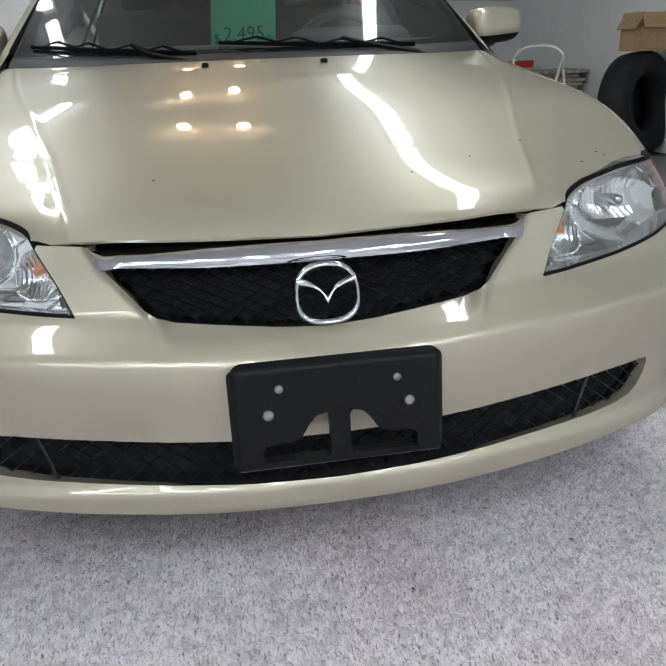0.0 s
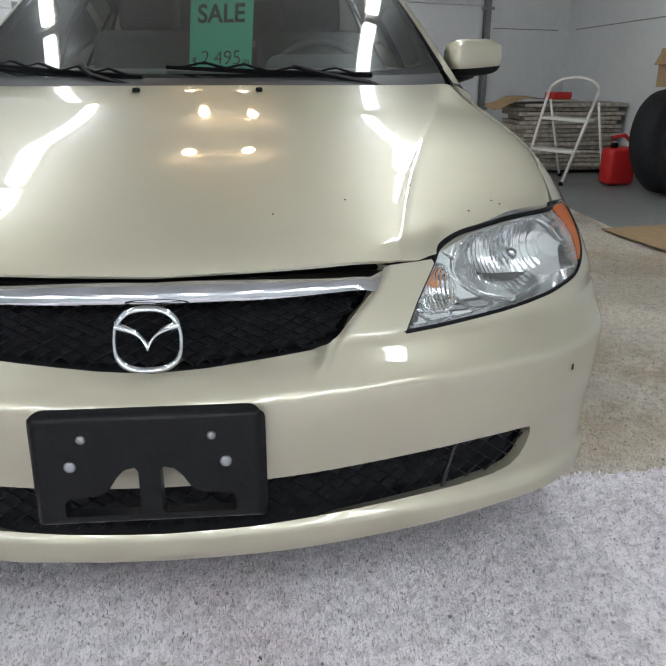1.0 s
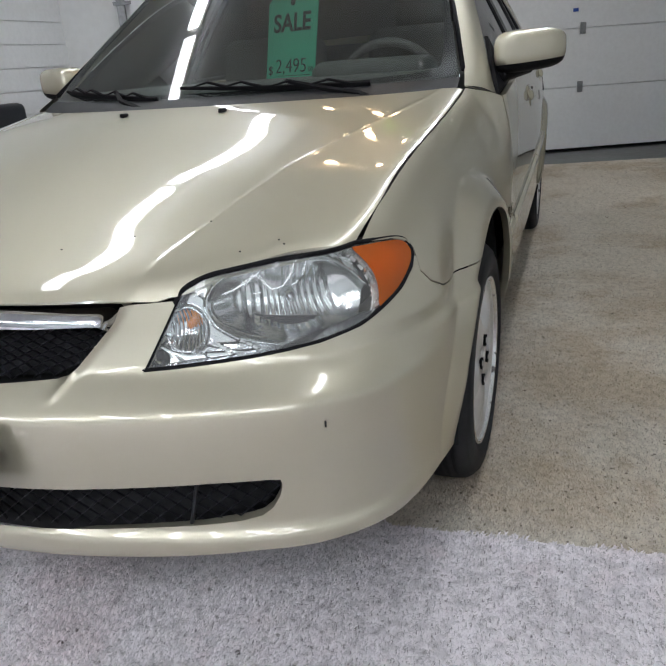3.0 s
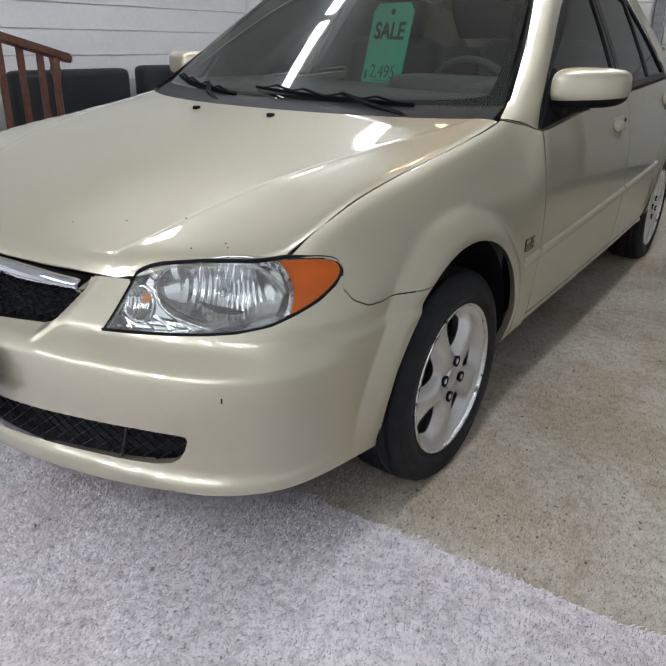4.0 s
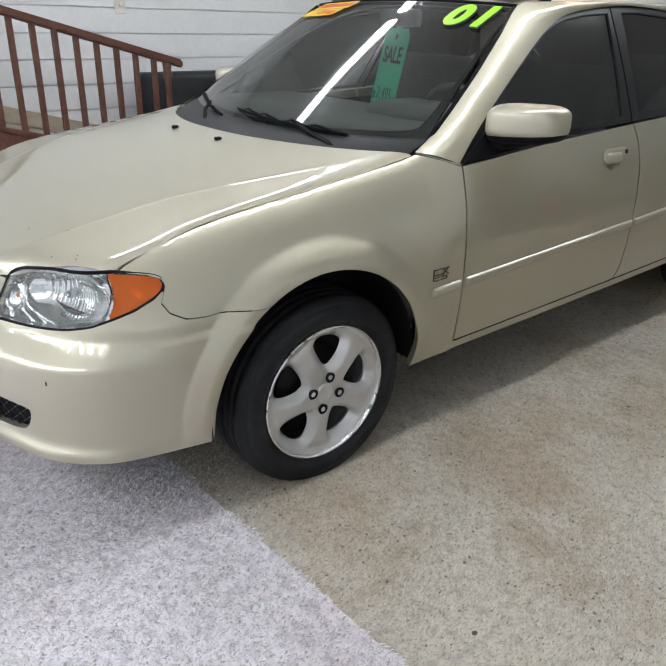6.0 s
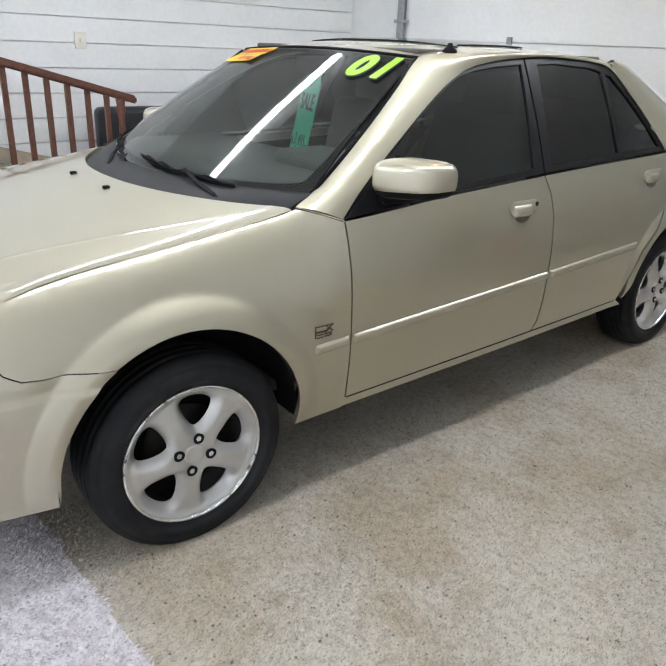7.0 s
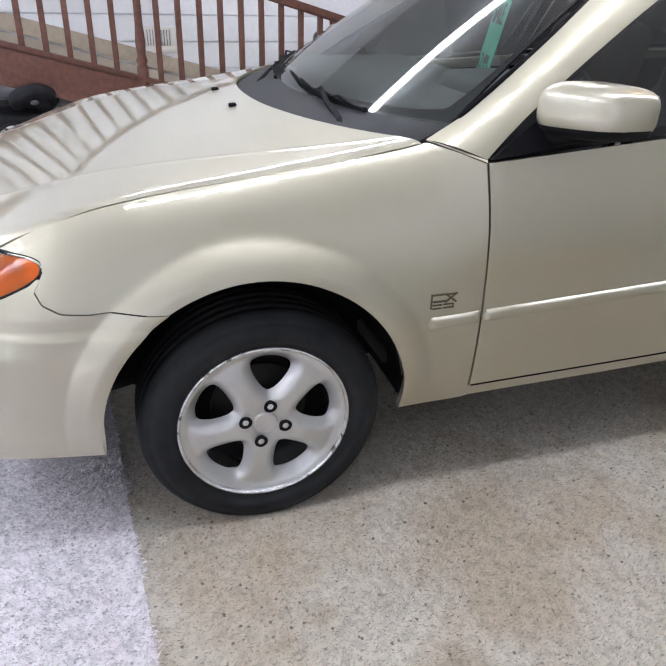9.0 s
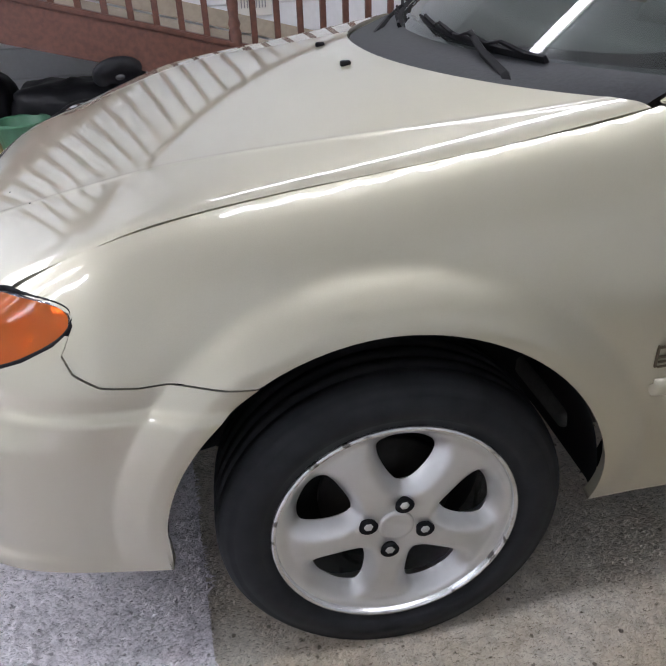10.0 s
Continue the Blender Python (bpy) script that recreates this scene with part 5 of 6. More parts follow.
# ---- cabin ----
part("dashboard", box_bm((1.34, 0.50, 0.16), (0, 2.62, 0.88), 0.06, segments=4), DASH, car, "grey vinyl dashboard")
part("instrument_hood", box_bm((0.40, 0.26, 0.10), (0.36, 2.72, 0.955), 0.045, segments=4), DASH, car)
ring = [(0.36 + 0.185 * math.cos(t), 2.93 - 0.06 * math.sin(t), 0.885 + 0.17 * math.sin(t)) for t in (2 * math.pi * k / 32 for k in range(32))]
stw = part("steering_wheel", tube_bm(ring, 0.015, 8, closed=True), DASH, car, "dark grey steering wheel")
part("steering_hub", box_bm((0.16, 0.06, 0.12), (0.36, 2.92, 0.875), 0.025), DASH, stw)
for sg in (1, -1):
    seat = part("front_seat", box_bm((0.50, 0.16, 0.66), (sg * 0.36, 3.50, 0.80), 0.06, Matrix.Rotation(radians(-14), 3, "X"), 4), CABIN, car, "grey cloth front seat")
    part("seat_cushion", box_bm((0.52, 0.54, 0.16), (sg * 0.36, 3.26, 0.50), 0.05, segments=3), CABIN, seat)
    part("headrest", box_bm((0.27, 0.11, 0.19), (sg * 0.36, 3.60, 1.20), 0.045, Matrix.Rotation(radians(-10), 3, "X"), 4), CABIN, seat)
part("rear_seat", box_bm((1.25, 0.18, 0.62), (0, 4.28, 0.78), 0.06, Matrix.Rotation(radians(-18), 3, "X"), 3), CABIN, car)
part("parcel_shelf", box_bm((1.2, 0.45, 0.03), (0, 4.55, 0.99), 0.01), CABIN, car)
part("cabin_floor", box_bm((1.4, 2.3, 0.04), (0, 3.4, 0.34), 0.01), CABIN, car)
part("headliner", box_bm((1.02, 1.15, 0.02), (0, 3.55, 1.35), 0.008), CABIN, car)
part("rear_view_mirror", box_bm((0.23, 0.035, 0.065), (0, 2.92, 1.285), 0.015, segments=3), BLACK, car)

# ---- stickers and sale card ----
def text_mesh(body_text, size, mat, name, parent, m, extrude=0.0008, offset=0.0):
    cu = bpy.data.curves.new(name, "FONT")
    cu.body, cu.size, cu.extrude, cu.align_x, cu.align_y, cu.offset = body_text, size, extrude, "CENTER", "CENTER", offset
    tmp = bpy.data.objects.new("tmp", cu)
    scene.collection.objects.link(tmp)
    bpy.context.view_layer.update()
    me = bpy.data.meshes.new_from_object(tmp.evaluated_get(bpy.context.evaluated_depsgraph_get()))
    bpy.data.objects.remove(tmp)
    ob = mesh_object(name, me, mat, parent, smooth=False)
    ob.matrix_basis = m
    return ob


card = thing("sale_card", "green for-sale price card hung behind the windshield", "sign")
CW, CH = 0.245, 0.300
cm = pose(0.003, 2.875, 0.950 + CH / 2, 78, 0, -21)
card.matrix_basis = cm
bmc = bmesh.new()
rim = [(-CW / 2, -CH / 2), (CW / 2, -CH / 2), (CW / 2, CH / 2 - 0.03), (CW / 2 - 0.03, CH / 2), (-CW / 2 + 0.03, CH / 2), (-CW / 2, CH / 2 - 0.03)]
top_f = [bmc.verts.new((x, y, 0.0015)) for x, y in rim]
low_f = [bmc.verts.new((x, y, -0.0015)) for x, y in rim]
bmc.faces.new(top_f)
bmc.faces.new(low_f[::-1])
for i in range(6):
    bmc.faces.new((low_f[i], low_f[(i + 1) % 6], top_f[(i + 1) % 6], top_f[i]))
part("card", bmc, SIGN, card, smooth=False)
text_mesh("SALE", 0.088, INK, "sale_word", card, pose(0, 0.045, 0.0025), offset=0.002)
text_mesh("$", 0.045, INK, "dollar_sign", card, pose(-0.100, -0.118, 0.0025))
text_mesh("2,495", 0.072, INK, "price", card, pose(0.004, -0.106, 0.0025), offset=-0.0008)
text_mesh("00", 0.024, INK, "cents", card, pose(0.103, -0.120, 0.0025))
part("card_line", box_bm((0.16, 0.002, 0.001), (0.02, -0.138, 0.0022)), INK, card, smooth=False)
part("hang_hole", lathe_bm([(0.012, 0.0018), (0.012, 0.0026), (0.0001, 0.0026)], 20, "z", (0, 0.118, 0)), INK, card)

# windshield stickers lie on the glass
def glass_frame(x, t):
    p = on_glass(x, t, 0.001)
    ex = (on_glass(x + 0.01, t) - on_glass(x - 0.01, t)).normalized()
    ey = (on_glass(x, t + 0.01) - on_glass(x, t - 0.01)).normalized()
    n = ex.cross(ey).normalized()
    ey = n.cross(ex)
    m = Matrix((ex, ey, n)).transposed().to_4x4()
    m.translation = p + n * 0.004
    return m


num = thing("year_sticker", "lime green year numerals stuck on the windshield", "sticker")
m = glass_frame(0.545, 0.868)
sh = Matrix(((1, 0.34, 0, 0), (0, 1, 0, 0), (0, 0, 1, 0), (0, 0, 0, 1)))
for digit, dx in (("0", -0.052), ("1", 0.052)):
    at = m @ Matrix.Translation((dx, 0, 0))
    fig = text_mesh(digit, 0.168, LIME, "numeral", num, at @ sh, 0.0006, 0.009)
    shade = text_mesh(digit, 0.168, INK, "numeral_shadow", num, at @ Matrix.Translation((0.007, -0.007, -0.001)) @ sh, 0.0003, 0.011)
ys = thing("yellow_sticker", "yellow and red two-line sticker on the windshield", "sticker")
for row, (tt, xx) in enumerate(((0.945, -0.44), (0.872, -0.49))):
    mm = glass_frame(xx, tt)
    b = bmesh.new()
    b.faces.new([b.verts.new(c) for c in ((-0.15, -0.027, 0), (0.125, -0.027, 0), (0.155, 0.027, 0), (-0.12, 0.027, 0))])
    bmesh.ops.transform(b, matrix=mm, verts=b.verts)
    base = part("sticker_base", b, YELLOW, ys, smooth=False)
    if row:
        text_mesh("EXTRA LOW MILES", 0.037, RED, "sticker_words", base, mm @ Matrix.Translation((0, 0, 0.0012)) @ Matrix(((0.88, 0.25, 0, 0), (0, 1, 0, 0), (0, 0, 1, 0), (0, 0, 0, 1))), 0.0003, 0.001)
    else:
        for k in range(7):
            b = box_bm((0.024, 0.026, 0.001), (-0.102 + 0.036 * k, 0, 0.0012))
            bmesh.ops.transform(b, matrix=mm @ Matrix(((1, 0.3, 0, 0), (0, 1, 0, 0), (0, 0, 1, 0), (0, 0, 0, 1))), verts=b.verts)
            part("print_bar", b, RED, base, smooth=False)
# badge strokes on the wing
badge = []
for p, q, w in (((0, 0.005), (0, 0.040), 0.004), ((0, 0.040), (0.064, 0.040), 0.004), ((0.004, 0.022), (0.034, 0.022), 0.004), ((0.036, 0.040), (0.062, 0.020), 0.005), ((0.036, 0.020), (0.062, 0.040), 0.004),
                ((0.004, 0.013), (0.026, 0.013), 0.003), ((0.004, 0.004), (0.026, 0.004), 0.003), ((0.032, 0.014), (0.056, 0.014), 0.003), ((0.032, 0.005), (0.056, 0.005), 0.003), ((0.057, 0.005), (0.057, 0.014), 0.003)):
    y0, z0, y1, z1 = 2.300 + p[0], 0.544 + p[1], 2.300 + q[0], 0.544 + q[1]
    bx = float(body(float(sy((y0 + y1) / 2)), (z0 + z1) / 2)[0])
    l = math.hypot(y1 - y0, z1 - z0)
    badge.append(box_bm((0.004, l + w, w), (bx + 0.0015, (y0 + y1) / 2, (z0 + z1) / 2), 0.0008, Matrix.Rotation(math.atan2(z1 - z0, y1 - y0), 3, "X"), 1))
part("wing_badge", join_bm(badge), BRONZE, car, "dull bronze letter badge", False)

# fuel flap outline, key lock, scuffs and stone chips
flap = rounded(4.56, 0.765, 4.70, 0.908, 0.025)
pts = [tuple(float(q) for q in deeper(body, -0.0002)(float(sy(y)), z)) for y, z in flap]
part("fuel_flap_gap", tube_bm(pts, 0.0016, 5, closed=True), DARK, car, "thin gap round the fuel flap")
lk = [float(q) for q in body(float(sy(3.335)), 0.846)]
part("key_lock", lathe_bm([(0.0085, 0.0), (0.0085, 0.0105), (0.006, 0.0115), (0.005, 0.009), (0.0001, 0.009)], 14, "x", (lk[0], 3.332, 0.846)), DISC, front_doors[0])
sp = [float(q) for q in body(float(sx(0.675)), 0.482)]
part("bumper_scuff", box_bm((0.003, 0.003, 0.011), (sp[0] + 0.0005, sp[1] - 0.0005, 0.482), 0.001), DISC, car, "dark chip in the paint", False)
random.seed(11)
for x, y in ((0.30, 1.30), (0.508, 1.285), (0.56, 1.33), (0.572, 1.322), (0.42, 1.36), (0.18, 1.25), (-0.25, 1.28)):
    z = float(bonnet(x, y)[2])
    part("stone_chip", lathe_bm([(0.0022, -0.001), (0.0018, 0.0006), (0.0001, 0.0008)], 7, "z", (x, y, z)), DARK, hood)

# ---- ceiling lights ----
# the row at y -1.75 is unseen, added to brighten carpet and nose
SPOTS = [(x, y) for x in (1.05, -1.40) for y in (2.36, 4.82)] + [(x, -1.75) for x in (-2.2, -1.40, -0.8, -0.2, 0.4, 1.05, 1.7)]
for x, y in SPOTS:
    lt = thing("tube_or_fill_light", "white fluorescent wraparound light on the ceiling, front row added as fill", "light", "ceiling tube lights")
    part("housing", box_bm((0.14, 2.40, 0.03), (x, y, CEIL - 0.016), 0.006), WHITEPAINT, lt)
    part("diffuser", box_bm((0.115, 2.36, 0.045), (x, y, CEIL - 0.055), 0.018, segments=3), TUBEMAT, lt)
for y in (4.15, 5.45):
    fan = thing("twin_lamp", "small ceiling lamp with two warm bulbs", "light", "warm twin lamps")
    part("lamp_base", box_bm((0.46, 0.10, 0.03), (-0.165, y, CEIL - 0.016), 0.008), WHITEPAINT, fan)
    for x in (-0.36, 0.03):
        b = bmesh.new()
        bmesh.ops.create_uvsphere(b, u_segments=14, v_segments=10, radius=0.045)
        bmesh.ops.translate(b, vec=(x, y, CEIL - 0.10), verts=b.verts)
        part("bulb", b, BULB, fan)
        part("socket", lathe_bm([(0.022, CEIL - 0.065), (0.028, CEIL - 0.03)], 14, "z", (x, y, 0)), WHITEPAINT, fan)

# ---- garage doors in the north wall ----
BD = (BACK_B - BACK_A).normalized()
BN = Vector((BD.y, -BD.x, 0))


def back_box(name, x, z0, z1, w, depth, mat, parent, bevel=0.004, off=0.0, label=""):
    c = BACK_A + BD * ((x - BACK_A.x) / BD.x) + BN * (depth / 2 + off)
    rot = Matrix.Rotation(math.atan2(BD.y, BD.x), 3, "Z")
    return part(name, box_bm((w, depth, z1 - z0), (c.x, c.y, (z0 + z1) / 2), bevel, rot), mat, parent, label, False)


for nm, xc, w, zs in (("door_1", 1.30, 2.35, (0.02, 0.60, 1.12, 1.64, 2.2)), ("door_2", -1.45, 2.9, (0.02, 0.42, 0.93, 1.455, 1.98, 2.3))):
    d = thing(nm, "white sectional garage door, closed", "garage door", kind="structure")
    for a, b in zip(zs, zs[1:]):
        back_box("door_panel", xc, a + 0.003, b - 0.003, w / BD.x, 0.045, SIDING, d)
    back_box("bottom_seal", xc, 0.0, 0.02, w / BD.x, 0.04, BLACK, d)
    for s_ in (-1, 1):
        back_box("track", xc + s_ * (w / 2 + 0.07), 0.0, 2.5, 0.07, 0.06, STEEL, d, 0.006, 0.01, "galvanised door track")
        for z in (0.55, 1.07, 1.6):
            back_box("track_bracket", xc + s_ * (w / 2 + 0.05), z, z + 0.03, 0.16, 0.02, STEEL, d, 0.003, 0.07)
    for z in zs[1:-1]:
        back_box("hinge", xc - (0.5 if nm == "door_2" else 0.3), z - 0.05, z + 0.05, 0.05, 0.02, STEEL, d, 0.004, 0.045, "small steel hinge")
# joint strip on the white walls
back_box("wall_joint", 3.1, 1.415, 1.425, 0.95, 0.006, STEEL, wall_n, 0.001)
part("wall_joint", box_bm((0.006, 2.6, 0.01), (3.697, 7.3, 1.42), 0.001), STEEL, wall_n, smooth=False)

# ---- ramp rail on the west side ----
RX = -2.6


def rail_z(y):
    return 1.275 - 0.272 * (y - 2.216)


def str_z(y):
    return 0.815 - 0.262 * (y - 1.077)


ramp = thing("stair_railing", "dark red-brown stained wooden railing with turned newel posts", "railing")


def slant(name, y0, y1, f, h, w, parent, mat, bevel=0.006, label=""):
    bm = bmesh.new()
    bmesh.ops.create_cube(bm, size=1)
    for v in bm.verts:
        y = y0 if v.co.y < 0 else y1
        v.co = Vector((RX + v.co.x * w, y, f(y) + v.co.z * h))
    bmesh.ops.bevel(bm, geom=bm.edges[:], offset=bevel, segments=2, affect="EDGES")
    return part(name, bm, mat, parent, label, False)


slant("handrail", -0.6, 3.29, lambda y: rail_z(y) - 0.03, 0.055, 0.085, ramp, WOOD, 0.012)
slant("stringer", -0.6, 3.25, lambda y: str_z(y) - 0.11, 0.23, 0.045, ramp, WOOD)
slant("base_rail", -0.6, 3.25, lambda y: str_z(y) + 0.02, 0.03, 0.07, ramp, WOOD)
for k in range(26):
    y = -0.1 + 0.1325 * k
    if abs(y - 1.91) < 0.05 or abs(y - 3.2) < 0.06:
        continue
    z0, z1 = str_z(y) + 0.02, rail_z(y) - 0.04
    part("baluster", box_bm((0.034, 0.034, z1 - z0), (RX, y, (z0 + z1) / 2), 0.004), WOOD, ramp, smooth=False)
for y, z0, z1 in ((1.91, 0.30, rail_z(1.91)), (3.18, 0.0, rail_z(3.18) - 0.03)):
    h = z1 - z0
    prof = [(0.036, 0), (0.036, h * 0.36), (0.028, h * 0.38), (0.036, h * 0.40), (0.026, h * 0.43), (0.032, h * 0.5), (0.024, h * 0.6), (0.022, h * 0.85), (0.034, h * 0.9), (0.028, h * 0.93), (0.036, h)]
    part("newel_post", lathe_bm(prof, 20, "z", (RX, y, z0)), WOOD, ramp)
deck = bmesh.new()
bmesh.ops.create_cube(deck, size=1)
for v in deck.verts:
    y = -0.6 if v.co.y < 0 else 3.3
    v.co = Vector((-3.05 + v.co.x * 0.82, y, str_z(y) - 0.02 + v.co.z * 0.04))
setting(bm_object("ramp_deck", deck, BEIGE, smooth=False), "tan carpeted sloping walkway behind the railing", "ramp")
sk = bmesh.new()
bmesh.ops.create_cube(sk, size=1)
for v in sk.verts:
    y = -0.6 if v.co.y < 0 else 3.0
    v.co = Vector((-3.462 + v.co.x * 0.02, y, str_z(y) + 0.07 + v.co.z * 0.11))
setting(bm_object("skirting_board", sk, BEIGE, smooth=False), "tan sloping skirting along the boards", "trim")

# vent and switch on the boards
vent = thing("wall_vent", "white louvred wall vent", "vent")
part("vent_frame", box_bm((0.015, 0.25, 0.18), (-3.468, 2.10, 0.77), 0.004), WHITEPAINT, vent, smooth=False)
for k in range(9):
    part("vent_slat", box_bm((0.012, 0.006, 0.11), (-3.458, 2.02 + 0.02 * k, 0.785), 0.001), STEEL, vent, smooth=False)
sw = thing("wall_switch", "white light switch plate", "switch")
part("switch_plate", box_bm((0.01, 0.09, 0.12), (-3.468, 3.25, 1.33), 0.003), WHITEPAINT, sw, smooth=False)
part("switch_toggle", box_bm((0.02, 0.012, 0.03), (-3.46, 3.25, 1.33), 0.003), WHITEPAINT, sw, smooth=False)

# dark sofa backs against the west wall
for y0, y1, x, z1 in ((3.22, 4.22, -3.2, 0.855), (4.36, 4.95, -3.2, 0.87)):
    sofa = thing("armchair", "dark grey upholstered chair with its back showing", "chair", "dark chairs by the wall")
    part("backrest", box_bm((0.16, y1 - y0, 0.62), (x, (y0 + y1) / 2, z1 - 0.31), 0.05, segments=3), LEATHER, sofa)
    part("seat", box_bm((0.5, y1 - y0, 0.40), (x + 0.30, (y0 + y1) / 2, 0.22), 0.05, segments=3), LEATHER, sofa)

# ---- corner store of boards, ladder, can, tyres ----
stack = thing("board_stack", "tall stack of flat cardboard and boards", "stack")
random.seed(5)
for k in range(16):
    z = 0.02 + k * 0.041
    w = random.uniform(0.98, 1.10)
    part("flat_board", box_bm((w, 0.55, 0.034), (3.12 + random.uniform(-0.04, 0.04), 7.35 + random.uniform(-0.04, 0.04), z + 0.017), 0.004, Matrix.Rotation(random.uniform(-0.04, 0.04), 3, "Z")), PAPER, stack, smooth=False)
cover = thing("kraft_sheet", "creased brown kraft cardboard sheet lying on the stack", "cardboard")
def kraft(u, v):
    u, v = np.asarray(u, float), np.asarray(v, float)
    hang = np.clip((2.62 - u) / 0.30, 0, 1.2)
    return u, v + 0.04 * np.sin(u * 9), 0.702 + 0.030 * np.exp(-((u - 2.66) / 0.12) ** 2) - 0.085 * hang ** 1.4 + 0.012 * np.sin(u * 23 + v * 9) * np.clip(3.0 - u, 0, 1) + 0.02 * np.abs(np.sin(v * 8 + u * 3)) * hang


mesh_object("sheet", sheet([np.array([(2.30, 7.02), (2.36, 6.98), (2.62, 7.0), (3.15, 7.03), (3.13, 7.55), (2.6, 7.6), (2.36, 7.5)])], kraft, 0.02, 0.006, (2.7, 7.3, 0)), CARD, cover)
ladder = thing("step_ladder", "small white folding step ladder", "ladder")
FR, FL, BR, BL = Vector((2.72, 6.2, 0)), Vector((2.5, 6.6, 0)), Vector((3.2, 6.4, 0)), Vector((2.95, 6.8, 0))
TR, TL = Vector((3.03, 6.35, 0.78)), Vector((2.72, 6.70, 0.80))
for a, t in ((FR, TR), (FL, TL)):
    part("front_leg", tube_bm([a, t], 0.014, 8), WHITEPAINT, ladder)
for a, t in ((BR, TR), (BL, TL)):
    part("rear_leg", tube_bm([a, a.lerp(t, 0.9)], 0.012, 8), WHITEPAINT, ladder)
rise = ((TR - FR) + (TL - FL)).normalized()
mid, half = (TR + TL) / 2, (TR - TL) / 2
part("hoop", tube_bm([mid + half * math.cos(t) + rise * (0.13 * math.sin(t)) for t in (math.pi * k / 10 for k in range(11))], 0.014, 8), WHITEPAINT, ladder)
for a in (FR, FL, BR, BL):
    part("rubber_foot", lathe_bm([(0.019, 0.0), (0.019, 0.03), (0.015, 0.035)], 12, "z", a), BLACK, ladder)
for t in (0.36, 0.70):
    a, b = FR.lerp(TR, t), FL.lerp(TL, t)
    d = (b - a).normalized()
    rot = Matrix((d, Vector((-d.y, d.x, 0)), Vector((0, 0, 1)))).transposed()
    c = (a + b) / 2 + Vector((0.05, 0.02, 0))
    part("step", box_bm(((b - a).length - 0.02, 0.16, 0.026), c, 0.006, rot), WHITEPAINT, ladder, smooth=False)
can = thing("fuel_can", "red plastic fuel can on the floor", "fuel can")
part("can_body", box_bm((0.27, 0.20, 0.33), (3.25, 6.25, 0.168), 0.05, segments=4), REDPLASTIC, can)
part("can_handle", tube_bm([(3.16, 6.25, 0.32), (3.17, 6.25, 0.41), (3.28, 6.25, 0.43), (3.35, 6.25, 0.37), (3.35, 6.25, 0.31)], 0.018, 8), REDPLASTIC, can)
part("can_cap", lathe_bm([(0.03, 0.33), (0.03, 0.37), (0.0001, 0.37)], 14, "z", (3.17, 6.20, 0)), BLACK, can)
tyres = thing("loose_tyre", "large black tyre leaning against the wall", "tyre")
b = lathe_bm([(0.24, -0.11), (0.30, -0.125), (0.38, -0.12), (0.415, -0.09), (0.42, 0), (0.415, 0.09), (0.38, 0.12), (0.30, 0.125), (0.24, 0.11), (0.22, 0.0), (0.24, -0.11)], 48, "x")
bmesh.ops.transform(b, matrix=pose(3.44, 5.75, 0.42, 0, -8, -66), verts=b.verts)
part("tyre_carcass", b, RUBBER, tyres)
carton = thing("carton", "open brown cardboard box on the tyre", "box")
part("carton_body", box_bm((0.32, 0.30, 0.18), (3.46, 5.75, 0.93), 0.004), CARD, carton, smooth=False)
for cx, cy, rx, ry in ((3.29, 5.75, 0, -62), (3.46, 5.59, 62, 0), (3.46, 5.91, -70, 0)):
    part("carton_flap", box_bm((0.14 if ry else 0.31, 0.29 if ry else 0.13, 0.004), (cx, cy, 1.070), 0.001, (Matrix.Rotation(radians(rx), 3, "X") @ Matrix.Rotation(radians(ry), 3, "Y"))), CARD, carton, smooth=False)
flat = thing("floor_cardboard", "flat brown cardboard sheet lying on the floor", "cardboard")
part("sheet", box_bm((0.9, 1.1, 0.008), (2.77, 3.85, 0.02), 0.002, Matrix.Rotation(radians(10), 3, "Z")), CARD, flat, smooth=False)

# goods below the ramp
for x, y, z, sx_, sy_, sz_ in ((-2.88, -0.35, 0.30, 0.5, 0.8, 0.58), (-2.86, 0.30, 0.27, 0.48, 0.62, 0.52), (-2.80, 0.95, 0.235, 0.46, 0.70, 0.45), (-2.84, 1.62, 0.17, 0.40, 0.60, 0.32)):
    bag = thing("black_bag", "bulging black plastic bag stored under the ramp", "bag", "black bags under the ramp")
    b = bmesh.new()
    bmesh.ops.create_icosphere(b, subdivisions=4, radius=1)
    random.seed(int(100 * y) + 900)
    ph = [random.uniform(0, 6) for _ in range(4)]
    for v in b.verts:
        c = v.co.copy()
        l = (abs(c.x) ** 4 + abs(c.y) ** 4 + abs(c.z) ** 4) ** 0.25
        c = c / l * (1 + 0.05 * math.sin(7 * c.x + ph[0]) * math.sin(6 * c.y + ph[1]) + 0.03 * math.sin(15 * c.y + 9 * c.z + ph[2]))
        v.co = Vector((x + c.x * sx_ / 2, y + c.y * sy_ / 2, max(0.008, z + c.z * sz_ / 2)))
    part("bag_skin", b, BAGPLASTIC, bag)
bucket = thing("bucket", "dark green plastic bucket on the floor", "bucket")
part("pail", lathe_bm([(0.11, 0.0), (0.145, 0.30), (0.155, 0.305), (0.150, 0.32), (0.135, 0.31), (0.10, 0.02), (0.0001, 0.02)], 28, "z", (-2.45, 0.70, 0.006)), GREENPLASTIC, bucket)
foam = thing("foam_block", "straw-coloured foam block under the ramp", "foam")
part("block", box_bm((0.30, 0.26, 0.24), (-2.62, 0.42, 0.126), 0.02, segments=3), STRAW, foam)
reel = thing("cart_wheel", "black rubber cart wheel lying on a bag", "wheel")
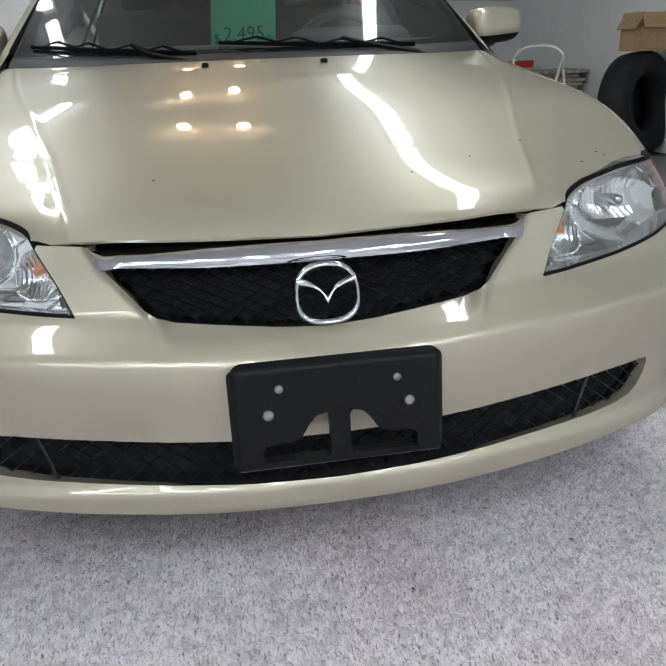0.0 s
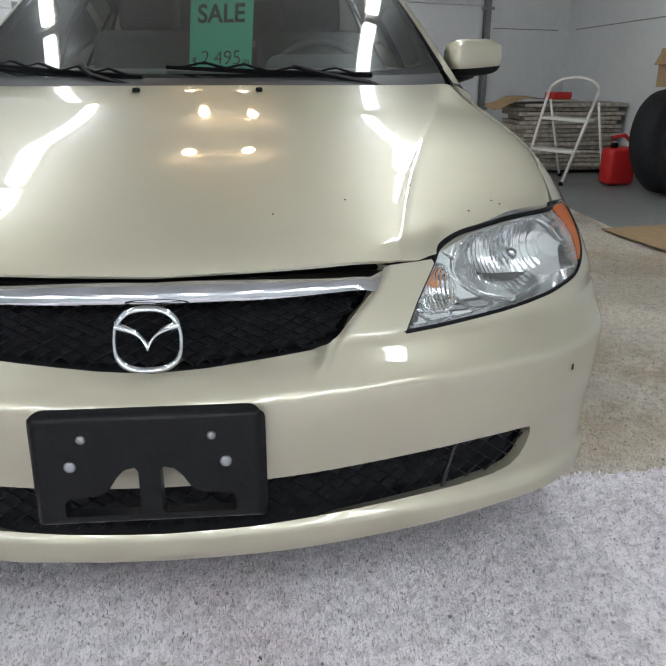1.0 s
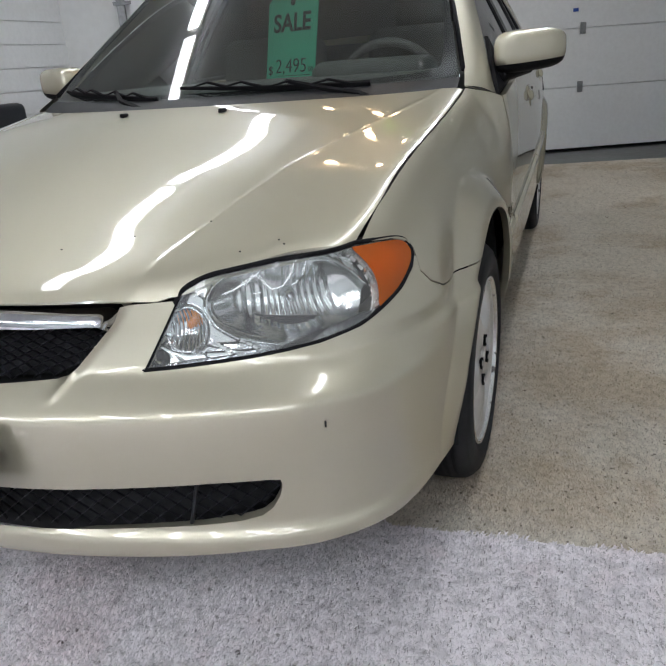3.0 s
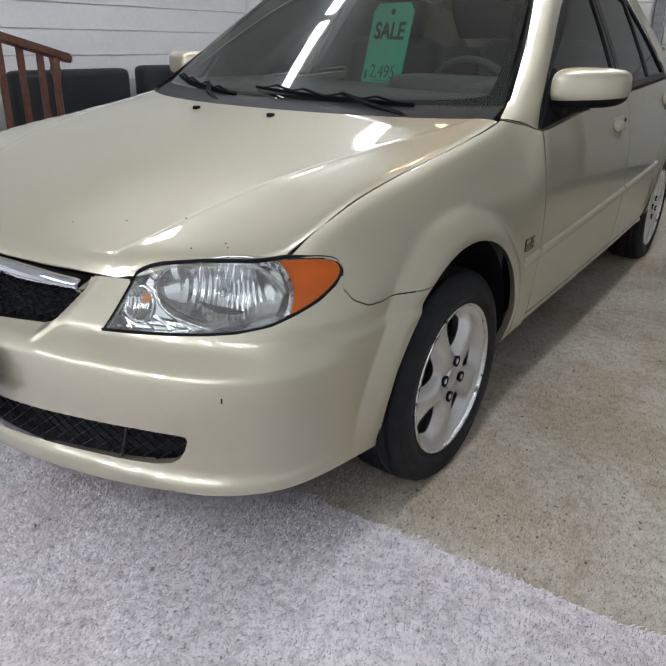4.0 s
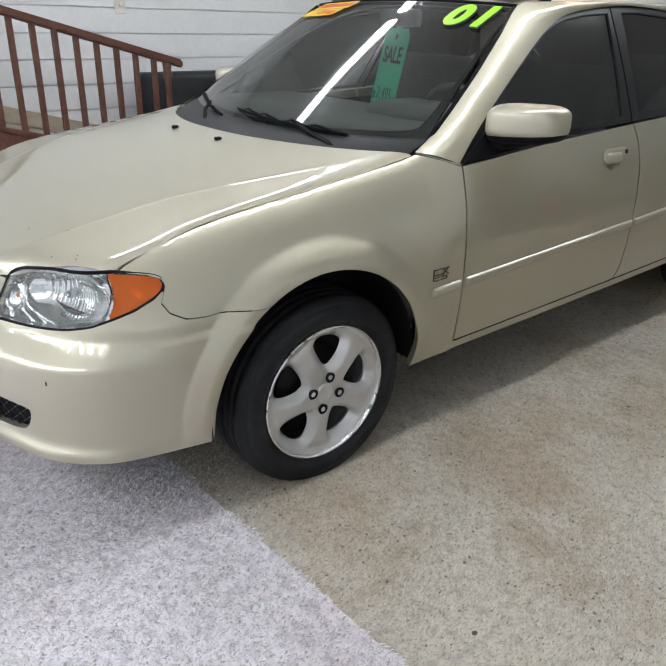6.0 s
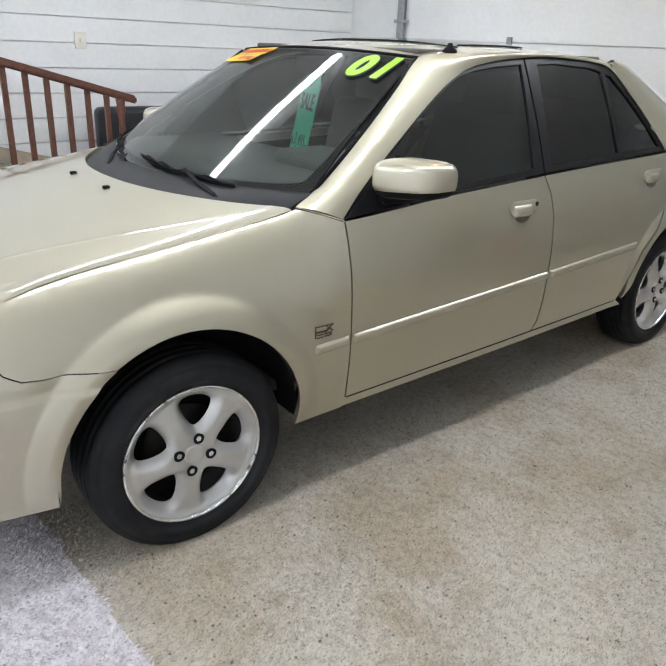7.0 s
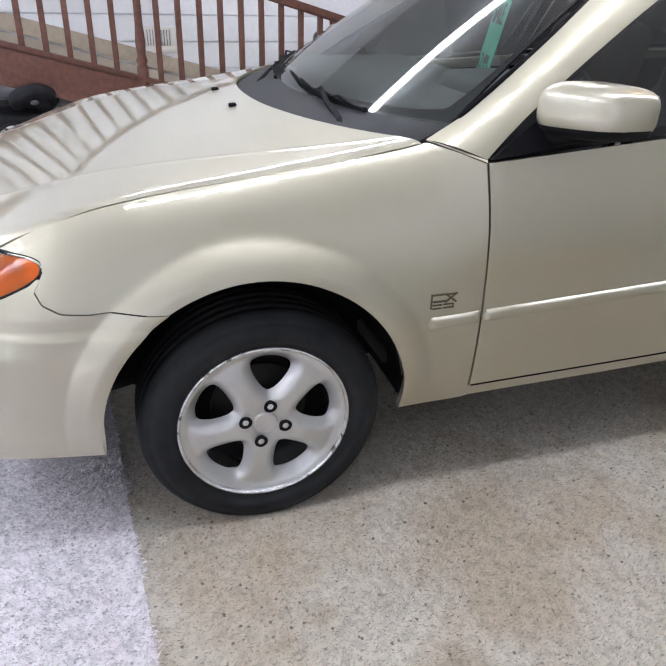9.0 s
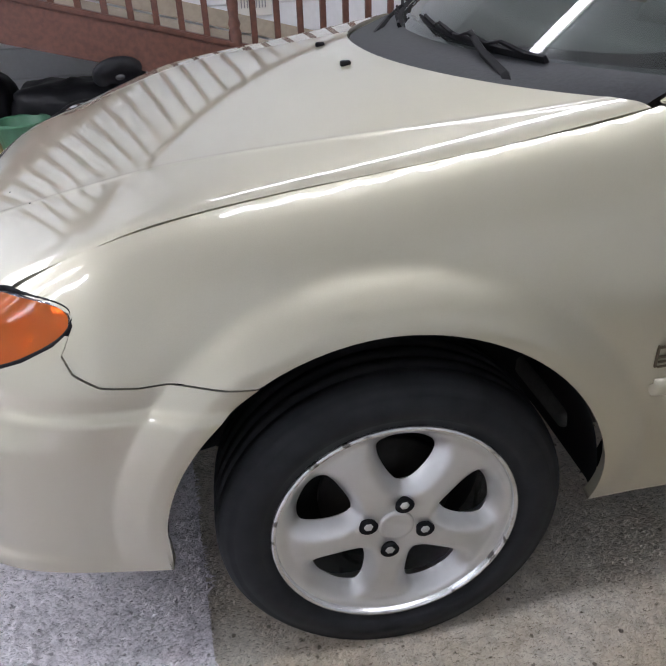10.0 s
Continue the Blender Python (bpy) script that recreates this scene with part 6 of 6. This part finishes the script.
b = lathe_bm([(0.08, -0.02), (0.10, -0.035), (0.13, -0.03), (0.145, -0.015), (0.148, 0), (0.145, 0.015), (0.13, 0.03), (0.10, 0.035), (0.08, 0.02)], 36, "x")
bmesh.ops.transform(b, matrix=pose(-2.62, 1.24, 0.50, 0, 52, 12), verts=b.verts)
part("rubber_tyre", b, RUBBER, reel)
b = lathe_bm([(0.0001, 0.025), (0.025, 0.025), (0.03, 0.01), (0.08, 0.005), (0.085, 0.02)], 24, "x", caps=False)
bmesh.ops.transform(b, matrix=pose(-2.62, 1.24, 0.50, 0, 52, 12), verts=b.verts)
part("wheel_hub", b, STEEL, reel)
red = thing("red_box", "small red plastic box lying on the stack", "box")
part("box_body", box_bm((0.22, 0.16, 0.07), (3.05, 7.30, 0.735), 0.012, Matrix.Rotation(0.3, 3, "Z"), 3), REDPLASTIC, red)
back_box("door_label", 0.93, 1.265, 1.295, 0.05, 0.002, BLUELABEL, bpy.data.objects["door_1"], 0.0005, 0.046, "small blue printed label")

# round fan standing far behind the car
fan = thing("pedestal_fan", "round black fan on a stand, standing on the floor", "fan")
FC, FD = Vector((-2.8, 5.30, 0.90)), Vector((0.55, -0.83, 0)).normalized()
FS = Vector((-FD.y, FD.x, 0))
rim = [FC + FS * (0.155 * math.cos(t)) + Vector((0, 0, 0.155 * math.sin(t))) for t in (2 * math.pi * k / 28 for k in range(28))]
cage = part("fan_ring", tube_bm(rim, 0.016, 8, closed=True), STEEL, fan, "grey metal guard ring")
part("fan_hood", tube_bm([p - FD * 0.07 for p in rim], 0.022, 8, closed=True), BLACK, fan)
hub = lathe_bm([(0.0001, 0.03), (0.04, 0.028), (0.048, 0.0), (0.045, -0.08), (0.0001, -0.09)], 18)
bmesh.ops.transform(hub, matrix=Matrix.Translation(FC) @ FD.to_track_quat("Z", "Y").to_matrix().to_4x4(), verts=hub.verts)
part("fan_hub", hub, STEEL, fan)
for k in range(5):
    t = 2 * math.pi * k / 5 + 0.5
    part("guard_spoke", tube_bm([FC, FC + FS * (0.152 * math.cos(t)) + Vector((0, 0, 0.152 * math.sin(t)))], 0.005, 6), STEEL, cage)
    b = bmesh.new()
    a0, a1 = t + 0.2, t + 1.1
    b.faces.new([b.verts.new(FC - FD * 0.04 + FS * (r * math.cos(a)) + Vector((0, 0, r * math.sin(a))) + FD * o) for r, a, o in ((0.045, a0, 0.02), (0.14, a0, 0.02), (0.14, a1, -0.02), (0.045, a1, -0.02))])
    bmesh.ops.solidify(b, geom=b.faces[:], thickness=0.004)
    part("fan_blade", b, BLACK, fan)
part("fan_pole", tube_bm([(FC.x, FC.y, 0.03), (FC.x, FC.y, 0.76)], 0.016, 10), BLACK, fan)
part("fan_base", lathe_bm([(0.20, 0.0), (0.20, 0.02), (0.05, 0.04), (0.02, 0.06)], 28, "z", (FC.x, FC.y, -0.011)), BLACK, fan)
